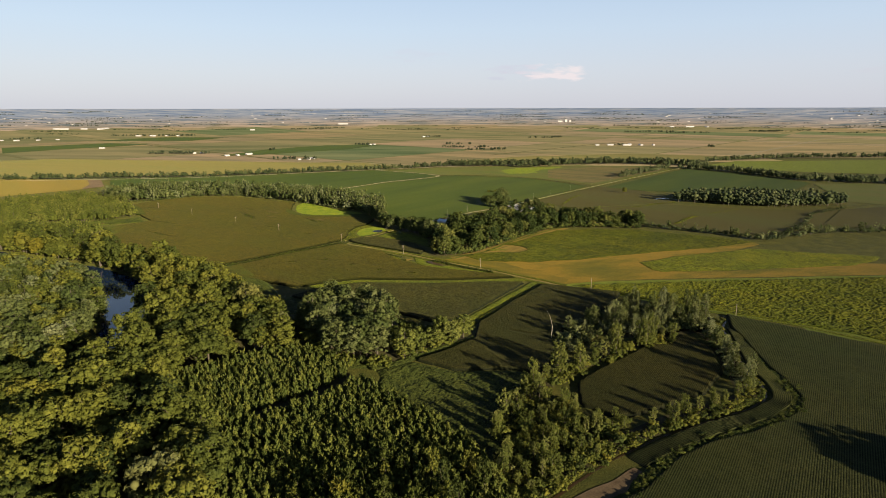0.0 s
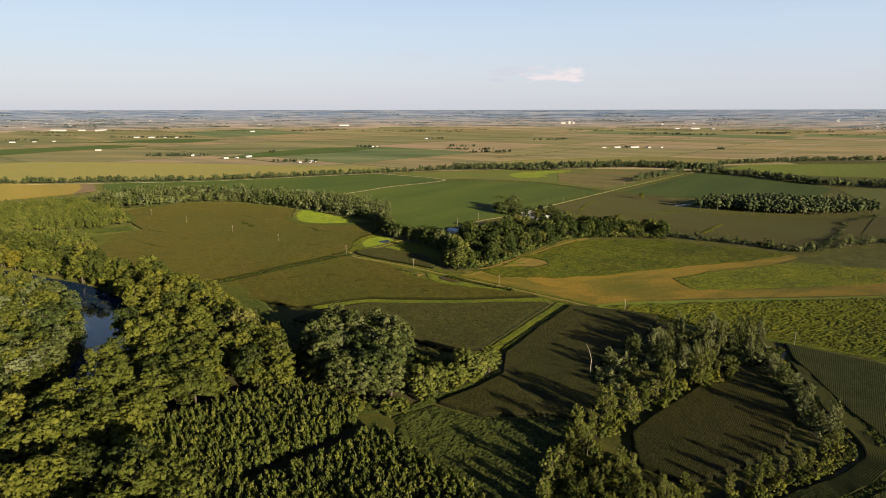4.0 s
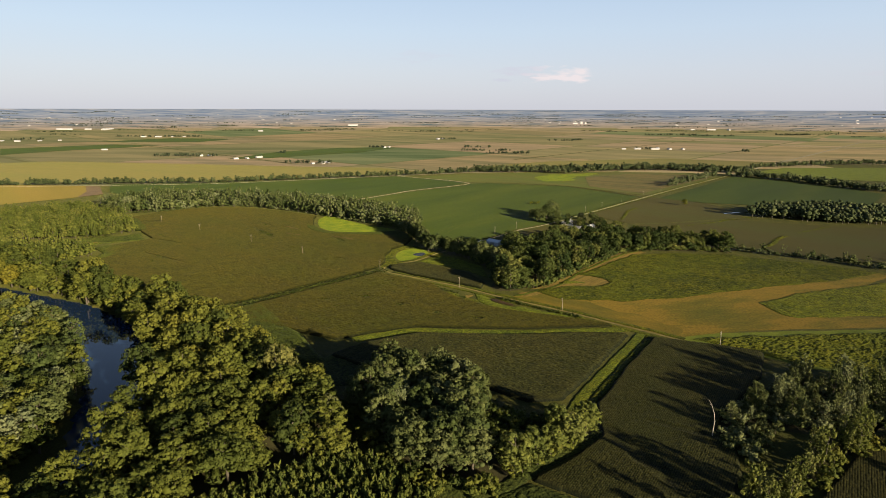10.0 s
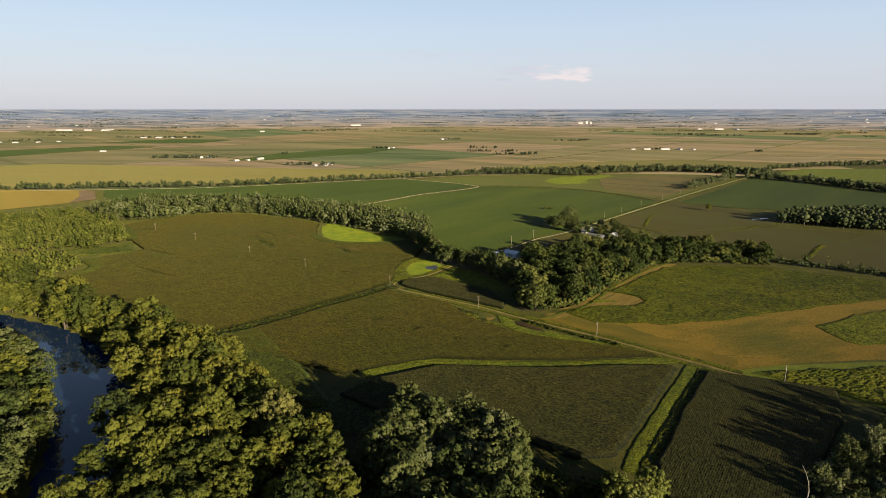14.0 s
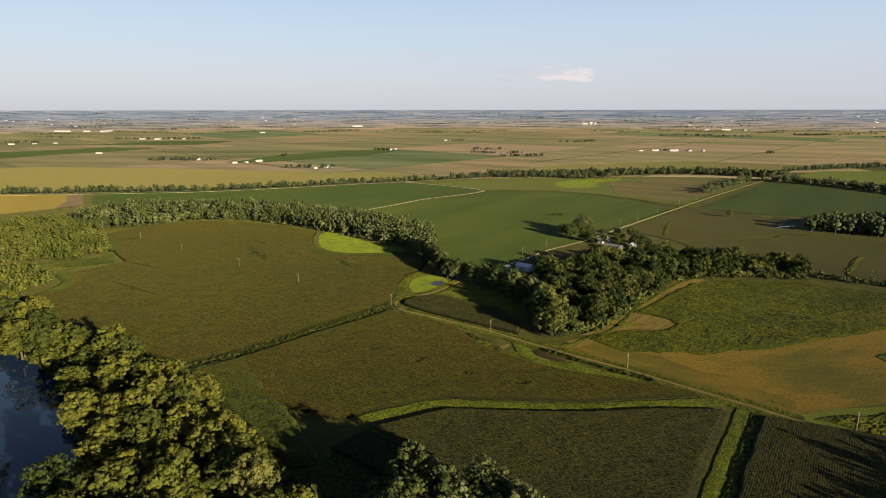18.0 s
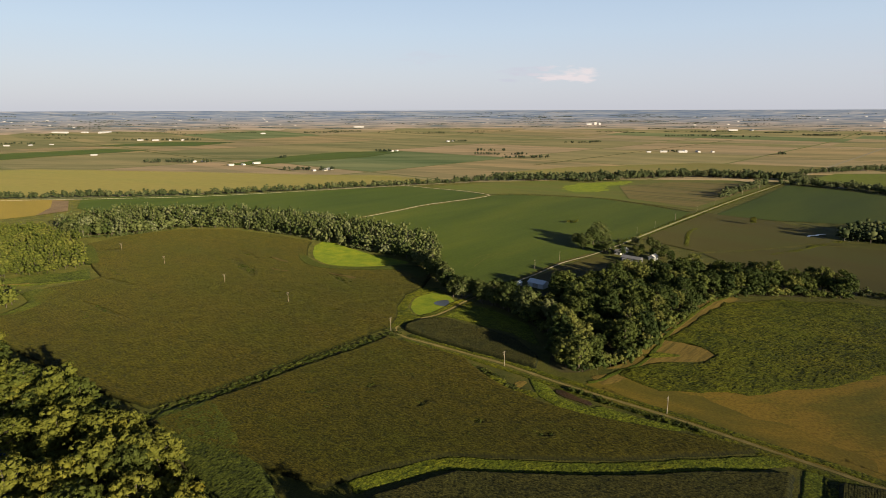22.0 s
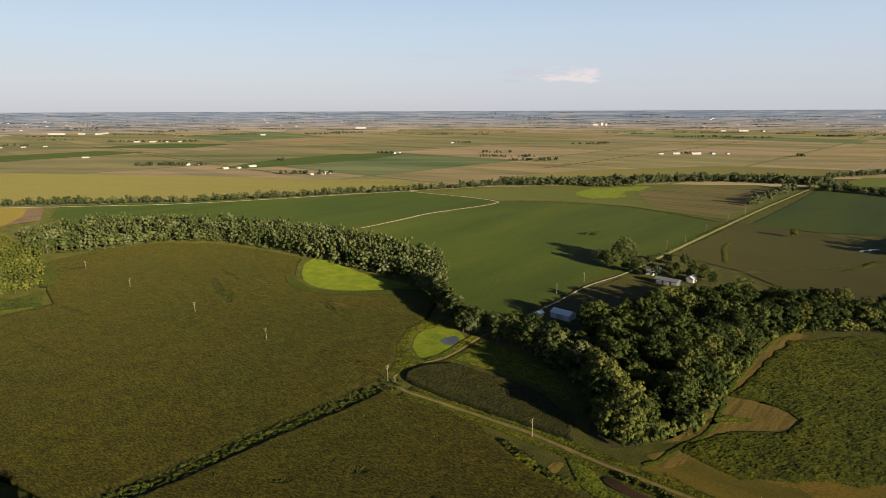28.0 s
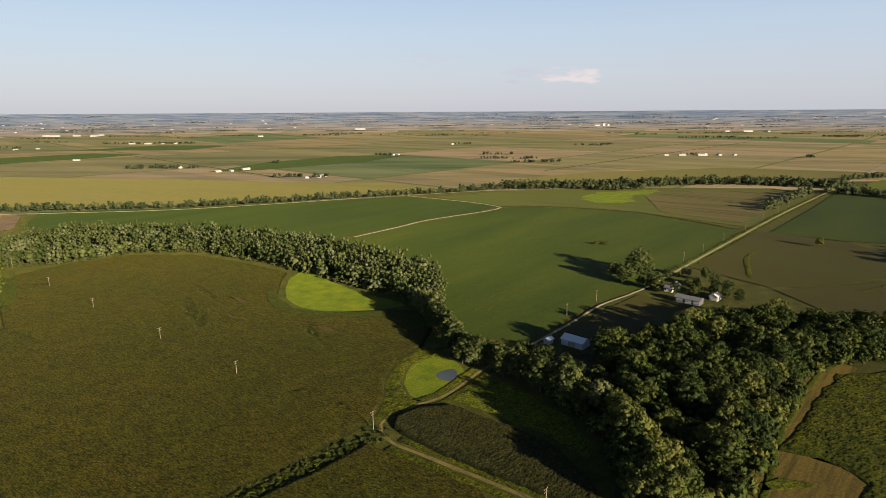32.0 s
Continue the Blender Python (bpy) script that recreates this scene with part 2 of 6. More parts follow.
M_SOIL = ground_mat("dark_soil", [(0.3, (0.0431, 0.0308, 0.0216)), (0.6, (0.0678, 0.0493, 0.0308))], 0.05, 1.0)
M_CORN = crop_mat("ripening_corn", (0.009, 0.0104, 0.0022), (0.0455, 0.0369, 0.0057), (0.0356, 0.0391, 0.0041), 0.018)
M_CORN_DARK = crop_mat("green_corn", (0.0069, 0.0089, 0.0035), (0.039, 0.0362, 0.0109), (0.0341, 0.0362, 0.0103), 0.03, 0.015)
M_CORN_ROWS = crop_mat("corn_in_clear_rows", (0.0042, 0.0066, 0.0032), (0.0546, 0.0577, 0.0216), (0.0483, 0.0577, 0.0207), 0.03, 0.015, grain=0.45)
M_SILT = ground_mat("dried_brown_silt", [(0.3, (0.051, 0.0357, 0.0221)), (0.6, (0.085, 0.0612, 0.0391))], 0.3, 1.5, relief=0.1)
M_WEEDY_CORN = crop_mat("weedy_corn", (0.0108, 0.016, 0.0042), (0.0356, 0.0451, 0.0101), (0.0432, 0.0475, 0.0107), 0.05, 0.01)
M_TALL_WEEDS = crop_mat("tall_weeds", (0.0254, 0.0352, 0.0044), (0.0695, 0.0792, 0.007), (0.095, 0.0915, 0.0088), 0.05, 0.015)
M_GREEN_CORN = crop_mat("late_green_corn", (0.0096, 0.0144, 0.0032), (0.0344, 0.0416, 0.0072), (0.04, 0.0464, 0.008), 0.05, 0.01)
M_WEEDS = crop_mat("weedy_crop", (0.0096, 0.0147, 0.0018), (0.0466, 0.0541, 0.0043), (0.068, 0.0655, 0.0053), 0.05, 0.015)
M_BARK = plain_mat("bark", (0.055, 0.045, 0.032), 0.9)
M_DEADWOOD = plain_mat("dead_wood", (0.22, 0.2, 0.165), 0.9)
M_POLE = plain_mat("weathered_pole", (0.17, 0.145, 0.11), 0.85)
M_WHITE = plain_mat("white_paint", (0.4488, 0.4422, 0.429), 0.6, vary=0.06)
M_ROOF = plain_mat("grey_roof", (0.13, 0.13, 0.14), 0.6, vary=0.15)
M_METAL_ROOF = plain_mat("pale_steel_roof", (0.6, 0.63, 0.68), 0.4, 0.3, 0.08)
M_GLASS = plain_mat("dark_window", (0.03, 0.035, 0.045), 0.1)

LEAF_STOPS = [(0.0, (0.0276, 0.038, 0.0089)), (0.3, (0.0488, 0.0601, 0.0115)), (0.6, (0.0732, 0.0816, 0.0142)), (0.93, (0.091, 0.094, 0.0163)), (0.985, (0.1097, 0.1005, 0.0136)), (1.0, (0.0813, 0.0882, 0.0372))]
DARK_STOPS = [(0.0, (0.0197, 0.032, 0.0084)), (0.4, (0.0345, 0.0482, 0.0116)), (0.7, (0.0573, 0.0707, 0.0166)), (1.0, (0.0999, 0.1043, 0.0283))]
# greyer and bluer than the near leaves, a slight haze painted in
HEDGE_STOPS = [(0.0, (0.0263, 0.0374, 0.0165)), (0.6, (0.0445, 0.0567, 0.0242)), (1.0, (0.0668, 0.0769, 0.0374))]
M_LEAF = leaf_mat("leaves", LEAF_STOPS, True)
M_LEAF_FAR = leaf_mat("leaves_of_the_woods", LEAF_STOPS, False)
SILVER_STOPS = [(0.0, (0.0301, 0.0435, 0.0122)), (0.5, (0.0552, 0.0669, 0.0215)), (0.85, (0.0752, 0.0869, 0.0337)), (1.0, (0.1087, 0.1199, 0.0617))]
M_COTTON = leaf_mat("cottonwood_leaves", [(0.0, (0.0612, 0.0745, 0.0165)), (0.5, (0.0884, 0.1007, 0.0225)), (1.0, (0.1156, 0.1226, 0.0375))], True)
M_SILVER = leaf_mat("silver_leaves", SILVER_STOPS, True)
M_BELT = leaf_mat("belt_leaves", [(0.0, (0.0344, 0.0489, 0.0135)), (0.5, (0.0609, 0.0747, 0.0254)), (0.8, (0.0825, 0.0953, 0.0398)), (1.0, (0.1218, 0.1358, 0.0755))], False)
M_GROVE_FAR = leaf_mat("light_green_leaves", [(0.0, (0.0488, 0.0629, 0.0123)), (0.5, (0.0708, 0.0842, 0.0158)), (1.0, (0.1007, 0.1063, 0.0247))], False)
PALE_STOPS = [(0.0, (0.0476, 0.0599, 0.018)), (0.5, (0.0816, 0.0934, 0.0338)), (1.0, (0.1292, 0.1424, 0.075))]
M_PALE = leaf_mat("pale_cottonwood_leaves", PALE_STOPS, True)
M_PALE_FAR = leaf_mat("pale_brush_leaves", PALE_STOPS, False)
M_SILVER_FAR = leaf_mat("silver_leaves_of_the_belt", SILVER_STOPS, False)
M_YOUNG_FAR = leaf_mat("young_leaves", [(0.0, (0.0379, 0.0509, 0.0111)), (0.5, (0.0569, 0.0698, 0.0145)), (1.0, (0.0831, 0.0914, 0.0189))], False)
M_DITCH = leaf_mat("ditch_weed_leaves", [(0.0, (0.0262, 0.0382, 0.0084)), (0.6, (0.0437, 0.0563, 0.0112)), (1.0, (0.0655, 0.0773, 0.015))], False)
M_DARK_LEAF = leaf_mat("oak_leaves", DARK_STOPS, True)
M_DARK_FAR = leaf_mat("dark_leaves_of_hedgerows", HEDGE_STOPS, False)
# bluish leaf colour with the haze of the distance mixed in
M_FAR_WOOD = leaf_mat("hazed_leaves_of_far_woods", [(0.0, (0.0264, 0.037, 0.0229)), (1.0, (0.044, 0.0546, 0.0317))], False)


def water_mat(name, colour, rough):
    m, n, l, b = mat(name)
    b.inputs["Base Color"].default_value = (*colour, 1)
    b.inputs["Roughness"].default_value = rough
    b.inputs["IOR"].default_value = 1.33
    b.inputs["Specular IOR Level"].default_value = 0.5
    g = plan_position(n, l)
    bump(n, l, noise_node(n, l, g, 0.6, 3), 0.04, 0.2, b)
    return m


# bluish base colours stand in for part of the sky's reflection
M_WATER = water_mat("river_water", (0.012, 0.026, 0.06), 0.02)
M_POND = water_mat("pond_water", (0.07, 0.085, 0.11), 0.2)


def farmland_mat():
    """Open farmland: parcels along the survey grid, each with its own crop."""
    m, n, l, b = mat("open_farmland")
    g = plan_position(n, l)
    mp = n.new("ShaderNodeMapping")
    mp.inputs["Rotation"].default_value = (0, 0, radians(41))
    l.new(g, mp.inputs["Vector"])

    def cell(sx, sy, shift):
        q = n.new("ShaderNodeMapping")
        q.inputs["Location"].default_value = shift
        q.inputs["Scale"].default_value = (1 / sx, 1 / sy, 0)
        l.new(mp.outputs[0], q.inputs["Vector"])
        f = n.new("ShaderNodeVectorMath")
        f.operation = "FLOOR"
        l.new(q.outputs[0], f.inputs[0])
        w = n.new("ShaderNodeTexWhiteNoise")
        w.noise_dimensions = "2D"
        l.new(f.outputs[0], w.inputs["Vector"])
        return w.outputs["Value"]

    c1 = cell(400, 400, (0.3, 0.1, 0))
    c2 = cell(800, 200, (0.6, 0.45, 0))
    # blue is raised in these crop colours to paint in some haze
    crops = [(0.0, (0.2666, 0.2178, 0.1259)), (0.14, (0.2851, 0.2293, 0.1478)), (0.28, (0.2345, 0.2102, 0.115)), (0.42, (0.299, 0.2389, 0.1533)), (0.54, (0.2161, 0.2026, 0.1095)), (0.66, (0.262, 0.215, 0.1313)), (0.78, (0.1472, 0.1768, 0.093)), (0.84, (0.2759, 0.2321, 0.1478)), (0.95, (0.1931, 0.1911, 0.0985))]
    a = ramp(n, l, c1, crops)
    d = ramp(n, l, c2, crops)
    for node in n:
        if node.type == "VALTORGB":
            node.color_ramp.interpolation = "CONSTANT"
    sel = cell(1600, 1600, (0.2, 0.7, 0))
    step_ = n.new("ShaderNodeMath")
    step_.operation = "GREATER_THAN"
    step_.inputs[1].default_value = 0.5
    l.new(sel, step_.inputs[0])
    c = mix(n, l, step_.outputs[0], a, d)
    mq = n.new("ShaderNodeMapping")
    mq.inputs["Scale"].default_value = (0.0012, 0.012, 0)
    l.new(g, mq.inputs["Vector"])
    f = noise_node(n, l, mq.outputs[0], 1.0, 7, 0.72)
    s = ramp(n, l, f, [(0.34, (0.62, 0.72, 0.68)), (0.5, (1.0, 1.0, 1.0)), (0.68, (1.22, 1.15, 1.12))])
    c = mix(n, l, 1.0, c, s, "MULTIPLY")
    # small strips inside the parcels
    c = mix(n, l, 0.8, c, mix(n, l, 1.0, c, ramp(n, l, cell(400, 50, (0.3, 0.4, 0)), [(0.0, (0.76, 0.84, 0.8)), (1.0, (1.2, 1.12, 1.1))]), "MULTIPLY"))

    def edge(axis, size, shift, wide):
        q = n.new("ShaderNodeSeparateXYZ")
        l.new(mp.outputs[0], q.inputs[0])
        out = q.outputs[axis]
        for op, v in (("DIVIDE", size), ("ADD", shift), ("FRACT", None), ("LESS_THAN", wide / size)):
            k = n.new("ShaderNodeMath")
            k.operation = op
            l.new(out, k.inputs[0])
            if v is not None:
                k.inputs[1].default_value = v
            out = k.outputs[0]
        return out

    # mottled ripeness within the fields
    mo = noise_node(n, l, mq.outputs[0], 7.0, 6, 0.75)
    c = mix(n, l, 1.0, c, ramp(n, l, mo, [(0.34, (0.84, 0.86, 0.84)), (0.5, (1.0, 1.0, 1.0)), (0.66, (1.12, 1.1, 1.1))]), "MULTIPLY")
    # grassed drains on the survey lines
    for axis, size, shift, wide, hue in ((0, 400, 0.3, 7, (0.1408, 0.1496, 0.066)), (1, 400, 0.1, 9, (0.1496, 0.1496, 0.0704))):
        c = mix(n, l, edge(axis, size, shift, wide), c, hue)
    l.new(c, b.inputs["Base Color"])
    b.inputs["Roughness"].default_value = 1.0
    b.inputs["Specular IOR Level"].default_value = 0.0
    return m


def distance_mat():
    """The far plain near the horizon: woods, pale fields and towns, blue haze painted in by distance."""
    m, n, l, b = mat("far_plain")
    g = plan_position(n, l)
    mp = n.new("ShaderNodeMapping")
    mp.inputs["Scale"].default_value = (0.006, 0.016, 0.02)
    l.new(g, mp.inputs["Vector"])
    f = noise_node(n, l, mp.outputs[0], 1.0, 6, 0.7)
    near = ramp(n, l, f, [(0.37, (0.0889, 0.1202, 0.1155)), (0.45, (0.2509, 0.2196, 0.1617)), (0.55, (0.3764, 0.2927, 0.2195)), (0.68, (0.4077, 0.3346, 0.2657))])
    # the same plain with haze in its colours, mixed in by distance below
    hazed_c = ramp(n, l, f, [(0.4, (0.14, 0.19, 0.305)), (0.48, (0.195, 0.245, 0.345)), (0.58, (0.27, 0.3, 0.375)), (0.68, (0.39, 0.39, 0.44))])
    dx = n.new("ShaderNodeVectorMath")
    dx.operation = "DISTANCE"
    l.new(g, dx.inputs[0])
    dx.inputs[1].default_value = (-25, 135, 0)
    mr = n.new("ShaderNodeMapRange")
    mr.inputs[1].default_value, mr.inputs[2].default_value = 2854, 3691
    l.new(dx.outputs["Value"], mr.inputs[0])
    c = mix(n, l, mr.outputs[0], near, hazed_c)
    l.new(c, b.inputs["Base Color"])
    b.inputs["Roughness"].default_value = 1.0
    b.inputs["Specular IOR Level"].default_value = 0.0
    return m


M_FARM = farmland_mat()
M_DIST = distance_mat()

# ---------------------------------------------------------------- mesh helpers
RNG = np.random.default_rng(7)


def mesh_object(name, verts, faces, materials, parent=None, attrs=None, face_mats=None, smooth=False):
    """Link arrays of vertices and of faces (all of one size) as one mesh object."""
    me = bpy.data.meshes.new(name)
    verts = np.asarray(verts, dtype=np.float32) * PLAN
    faces = np.asarray(faces, dtype=np.int32)
    k = faces.shape[1]
    me.vertices.add(len(verts))
    me.vertices.foreach_set("co", verts.ravel())
    me.loops.add(faces.size)
    me.loops.foreach_set("vertex_index", faces.ravel())
    me.polygons.add(len(faces))
    me.polygons.foreach_set("loop_start", np.arange(0, faces.size, k, dtype=np.int32))
    if smooth:
        me.polygons.foreach_set("use_smooth", np.ones(len(faces), dtype=bool))
    for q in materials:
        me.materials.append(q)
    if face_mats is not None:
        me.polygons.foreach_set("material_index", np.asarray(face_mats, dtype=np.int32))
    for key, values in (attrs or {}).items():
        at = me.attributes.new(key, "FLOAT", "POINT")
        at.data.foreach_set("value", np.asarray(values, dtype=np.float32))
    me.update()
    ob = new(name, me)
    ob.parent = parent
    return ob


def part(name, bm, material, parent, label=""):
    me = bpy.data.meshes.new(name)
    bm.to_mesh(me)
    bm.free()
    me.transform(Matrix.Scale(PLAN, 4))
    me.materials.append(material)
    ob = new(name, me)
    ob.parent = parent
    return tagged(ob, label) if label else ob


def place(x, y, z=0.0, turn=0.0):
    return pose(x * PLAN, y * PLAN, z * PLAN, 0, 0, turn)


def smooth_line(pts, step=4.0, closed=False):
    """Points along a soft curve through pts."""
    p = np.array(pts, float)
    n = len(p)
    out = []
    for i in range(n if closed else n - 1):
        if closed:
            a, b, c, d = p[(i - 1) % n], p[i], p[(i + 1) % n], p[(i + 2) % n]
        else:
            a, b, c, d = p[max(i - 1, 0)], p[i], p[i + 1], p[min(i + 2, n - 1)]
        k = max(2, int(np.hypot(*(c - b)) / step))
        for t in np.arange(k) / k:
            out.append(0.5 * (2 * b + (c - a) * t + (2 * a - 5 * b + 4 * c - d) * t * t + (3 * b - a - 3 * c + d) * t ** 3))
    if not closed:
        out.append(p[-1])
    return np.array(out)


def ragged(pts, size, closed=True):
    """The outline with small natural waves."""
    q = np.array(pts, float)
    for i in range(len(q)):
        v = noise.noise_vector(Vector((q[i][0] * 0.09, q[i][1] * 0.09, 3.1)))
        w = noise.noise_vector(Vector((q[i][0] * 0.35, q[i][1] * 0.35, 7.7)))
        q[i] += size * (np.array(v[:2]) + 0.5 * np.array(w[:2]))
    return q


def inside(poly, x, y):
    poly = np.asarray(poly, float)
    r = np.zeros(np.shape(x), bool)
    n = len(poly)
    for i in range(n):
        (xa, ya), (xb, yb) = poly[i], poly[i - 1]
        if ya == yb:
            continue
        c = ((ya > y) != (yb > y)) & (x < (xb - xa) * (y - ya) / (yb - ya) + xa)
        r ^= c
    return r


def dist_to(line, x, y, closed=False):
    line = np.asarray(line, float)
    best = np.full(np.shape(x), 1e9)
    ends = list(zip(line[:-1], line[1:])) + ([(line[-1], line[0])] if closed else [])
    for a, b in ends:
        ab = b - a
        t = np.clip(((x - a[0]) * ab[0] + (y - a[1]) * ab[1]) / max(ab @ ab, 1e-9), 0, 1)
        best = np.minimum(best, np.hypot(x - a[0] - t * ab[0], y - a[1] - t * ab[1]))
    return best


# the plain is flat out to FLAT and rises from there to the horizon at RIM
RIM, FLAT = 4040.0, 2020.0
MID = np.array((-25.0, 135.0))


def rise(x, y):
    d = np.hypot(x - MID[0], y - MID[1])
    z = 100 - 100 * d * (RIM - d) / FLAT ** 2
    return np.where(d > FLAT, np.where(d < RIM, np.maximum(z, 0), 100.0), 0.0)


def farther(x, y):
    """Places past 2.4 km draw together towards the horizon's rim."""
    dx, dy = x - MID[0], y - MID[1]
    d = math.hypot(dx, dy)
    if d <= FLAT:
        return x, y, 0.0
    k = (RIM - FLAT ** 2 / d) / d
    px, py = MID[0] + dx * k, MID[1] + dy * k
    return px, py, float(rise(px, py))


def field(name, pts, z, material, label, category="field", wave=1.0, step=5.0, soft=True):
    """A flat piece of ground laid over the sheet."""
    q = smooth_line(pts, step, True) if soft else np.array(pts, float)
    q = ragged(q, wave)
    bm = bmesh.new()
    corners = [farther(x, y) for x, y in q]
    f = bm.faces.new([bm.verts.new((x, y, z + up)) for x, y, up in corners])
    bmesh.ops.triangulate(bm, faces=[f])
    bmesh.ops.recalc_face_normals(bm, faces=bm.faces)
    if sum(g.normal.z for g in bm.faces) < 0:
        bmesh.ops.reverse_faces(bm, faces=bm.faces)
    ob = part(name, bm, material, None)
    return tagged(ob, label, category, kind="structure")


def ribbon(name, pts, width, z, material, label, category, wave=0.3, crown=0.0, step=4.0):
    c = smooth_line(pts, step)
    t = np.gradient(c, axis=0)
    t /= np.linalg.norm(t, axis=1)[:, None]
    nrm = np.stack([-t[:, 1], t[:, 0]], 1)
    rows = []
    for k in (-1, -0.4, 0.4, 1):
        w = np.array([noise.noise(Vector((p[0] * 0.15, p[1] * 0.15, k * 9))) for p in c]) * wave
        q = c + nrm * ((k * width / 2 + w * abs(k))[:, None])
        rows.append(np.column_stack([q, np.full(len(q), z + (crown if abs(k) < 0.9 else 0))]))
    v = np.array([(x, y, z_ + up) for (x, y, up), z_ in ((farther(p[0], p[1]), p[2]) for p in np.concatenate(rows))])
    n = len(c)
    faces = [(j * n + i, j * n + i + 1, (j + 1) * n + i + 1, (j + 1) * n + i) for j in range(3) for i in range(n - 1)]
    ob = mesh_object(name, v, faces, [material])
    me = ob.data
    if sum(p.normal.z for p in me.polygons) < 0:
        me.flip_normals()
    return tagged(ob, label, category, kind="structure")


LATTICE = np.random.default_rng(5).random((256, 256))


def value_noise(x, y, size):
    """Smooth random hills, size metres apart, from 0 to 1."""
    u_, v_ = np.asarray(x) / size + 40.3, np.asarray(y) / size + 71.7
    i, j = np.floor(u_).astype(int), np.floor(v_).astype(int)
    a, b = u_ - i, v_ - j
    a, b = a * a * (3 - 2 * a), b * b * (3 - 2 * b)
    p = lambda m, n: LATTICE[m % 256, n % 256]
    return (p(i, j) * (1 - a) + p(i + 1, j) * a) * (1 - b) + (p(i, j + 1) * (1 - a) + p(i + 1, j + 1) * a) * b


def crop(name, pts, angle, material, label, height=1.3, spacing=0.633, along=0.8, rough=0.26, depth=0.42, bare=(), wave=0.6, soft=False, weedy=0.0, rows=0.2):
    """A standing crop: rows of plants as ridges, uneven on top, with a sheer edge. bare: (x, y, length, width, turn) of lodged or missing patches."""
    q = smooth_line(pts, 5, True) if soft else np.array(pts, float)
    q = ragged(smooth_line(q, 4, True) if soft else np.concatenate([np.linspace(q[i - 1], q[i], max(2, int(np.hypot(*(q[i] - q[i - 1])) / 4)), endpoint=False) for i in range(len(q))]), wave)
    a = radians(angle)
    u, v = np.array((math.cos(a), math.sin(a))), np.array((-math.sin(a), math.cos(a)))
    pu, pv = q @ u, q @ v
    su = np.arange(pu.min() - along, pu.max() + along, along)
    sv = np.arange(pv.min() - spacing, pv.max() + spacing, spacing / 2)
    gu, gv = np.meshgrid(su, sv, indexing="ij")
    x, y = gu * u[0] + gv * v[0], gu * u[1] + gv * v[1]
    ins = inside(q, x, y)
    even = (np.arange(len(sv)) % 2 == 0)[None, :]
    r = RNG.normal(0, 1, gu.shape)
    big = value_noise(x, y, 22.0) * 2 - 1
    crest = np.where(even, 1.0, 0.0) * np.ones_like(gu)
    if weedy:
        lump = 0.2 * (value_noise(x, y, 9.0) - 0.5) + 0.55 * (value_noise(x, y, 3.6) - 0.5) + 0.6 * (value_noise(x, y, 1.5) - 0.5) + 0.12 * (value_noise(gu * 0.25, gv, 1.6) - 0.5) + 0.4 * r
        z = height * (0.6 + 0.34 * weedy * lump + 0.08 * big)
        # hollows between tussocks are coloured darker as well as lower
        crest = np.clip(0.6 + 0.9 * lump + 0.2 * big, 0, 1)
    else:
        lump = value_noise(x, y, 3.0) - 0.5
        gap_ = r < -0.25
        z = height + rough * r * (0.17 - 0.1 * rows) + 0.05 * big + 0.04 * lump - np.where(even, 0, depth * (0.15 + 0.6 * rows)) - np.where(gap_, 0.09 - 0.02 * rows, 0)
        # row gaps and missing plants get the dark low colour as painted shade
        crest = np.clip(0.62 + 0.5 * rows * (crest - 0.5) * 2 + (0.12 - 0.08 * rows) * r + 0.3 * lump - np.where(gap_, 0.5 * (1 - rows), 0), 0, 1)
    soft_edge = ins.astype(float)
    for ax, reach in (((0, 5), (1, 8)) if weedy else ((0, 2), (1, 3))):
        acc = soft_edge.copy()
        for sh in range(1, reach + 1):
            acc = acc + np.roll(soft_edge, sh, ax) + np.roll(soft_edge, -sh, ax)
        soft_edge = acc / (2 * reach + 1)
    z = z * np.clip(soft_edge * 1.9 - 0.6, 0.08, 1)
    # edges fade to the low colour, painting shade over slopes the sun would brighten
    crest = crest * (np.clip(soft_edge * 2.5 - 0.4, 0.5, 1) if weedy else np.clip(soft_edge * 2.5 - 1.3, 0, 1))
    for bx, by, bl, bw, bt in bare:
        ca, sa = math.cos(radians(bt)), math.sin(radians(bt))
        dx, dy = x - bx, y - by
        e = ((dx * ca + dy * sa) / bl) ** 2 + ((-dx * sa + dy * ca) / bw) ** 2 + 0.5 * np.sin(x * 0.5 + y * 0.3) * np.sin(y * 0.6)
        k = np.clip(1.4 - e, 0, 1)
        z = z * (1 - 0.3 * k)
        crest = crest * (1 - 0.3 * k)
    z = np.where(ins, np.maximum(z, 0.15), -0.4)
    crest = np.where(ins, crest, 0.0)
    keep = ins[:-1, :-1] | ins[1:, :-1] | ins[:-1, 1:] | ins[1:, 1:]
    idx = np.arange(gu.size).reshape(gu.shape)
    f = np.stack([idx[:-1, :-1][keep], idx[1:, :-1][keep], idx[1:, 1:][keep], idx[:-1, 1:][keep]], 1)
    used = np.unique(f)
    back = np.zeros(gu.size, int)
    back[used] = np.arange(len(used))
    vv = np.column_stack([x.ravel(), y.ravel(), z.ravel()])[used]
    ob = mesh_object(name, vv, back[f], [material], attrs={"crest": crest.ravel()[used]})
    return tagged(ob, label, "crop field", kind="stuff")


# ---------------------------------------------------------------- ground sheet
RIVER = [(-420, 470), (-330, 410), (-262, 378), (-230, 363), (-197, 337), (-173, 310), (-158, 284), (-149, 258), (-142, 232), (-150, 205), (-185, 180), (-215, 140), (-240, 80)]
RIVER_LINE = smooth_line(RIVER, 8)


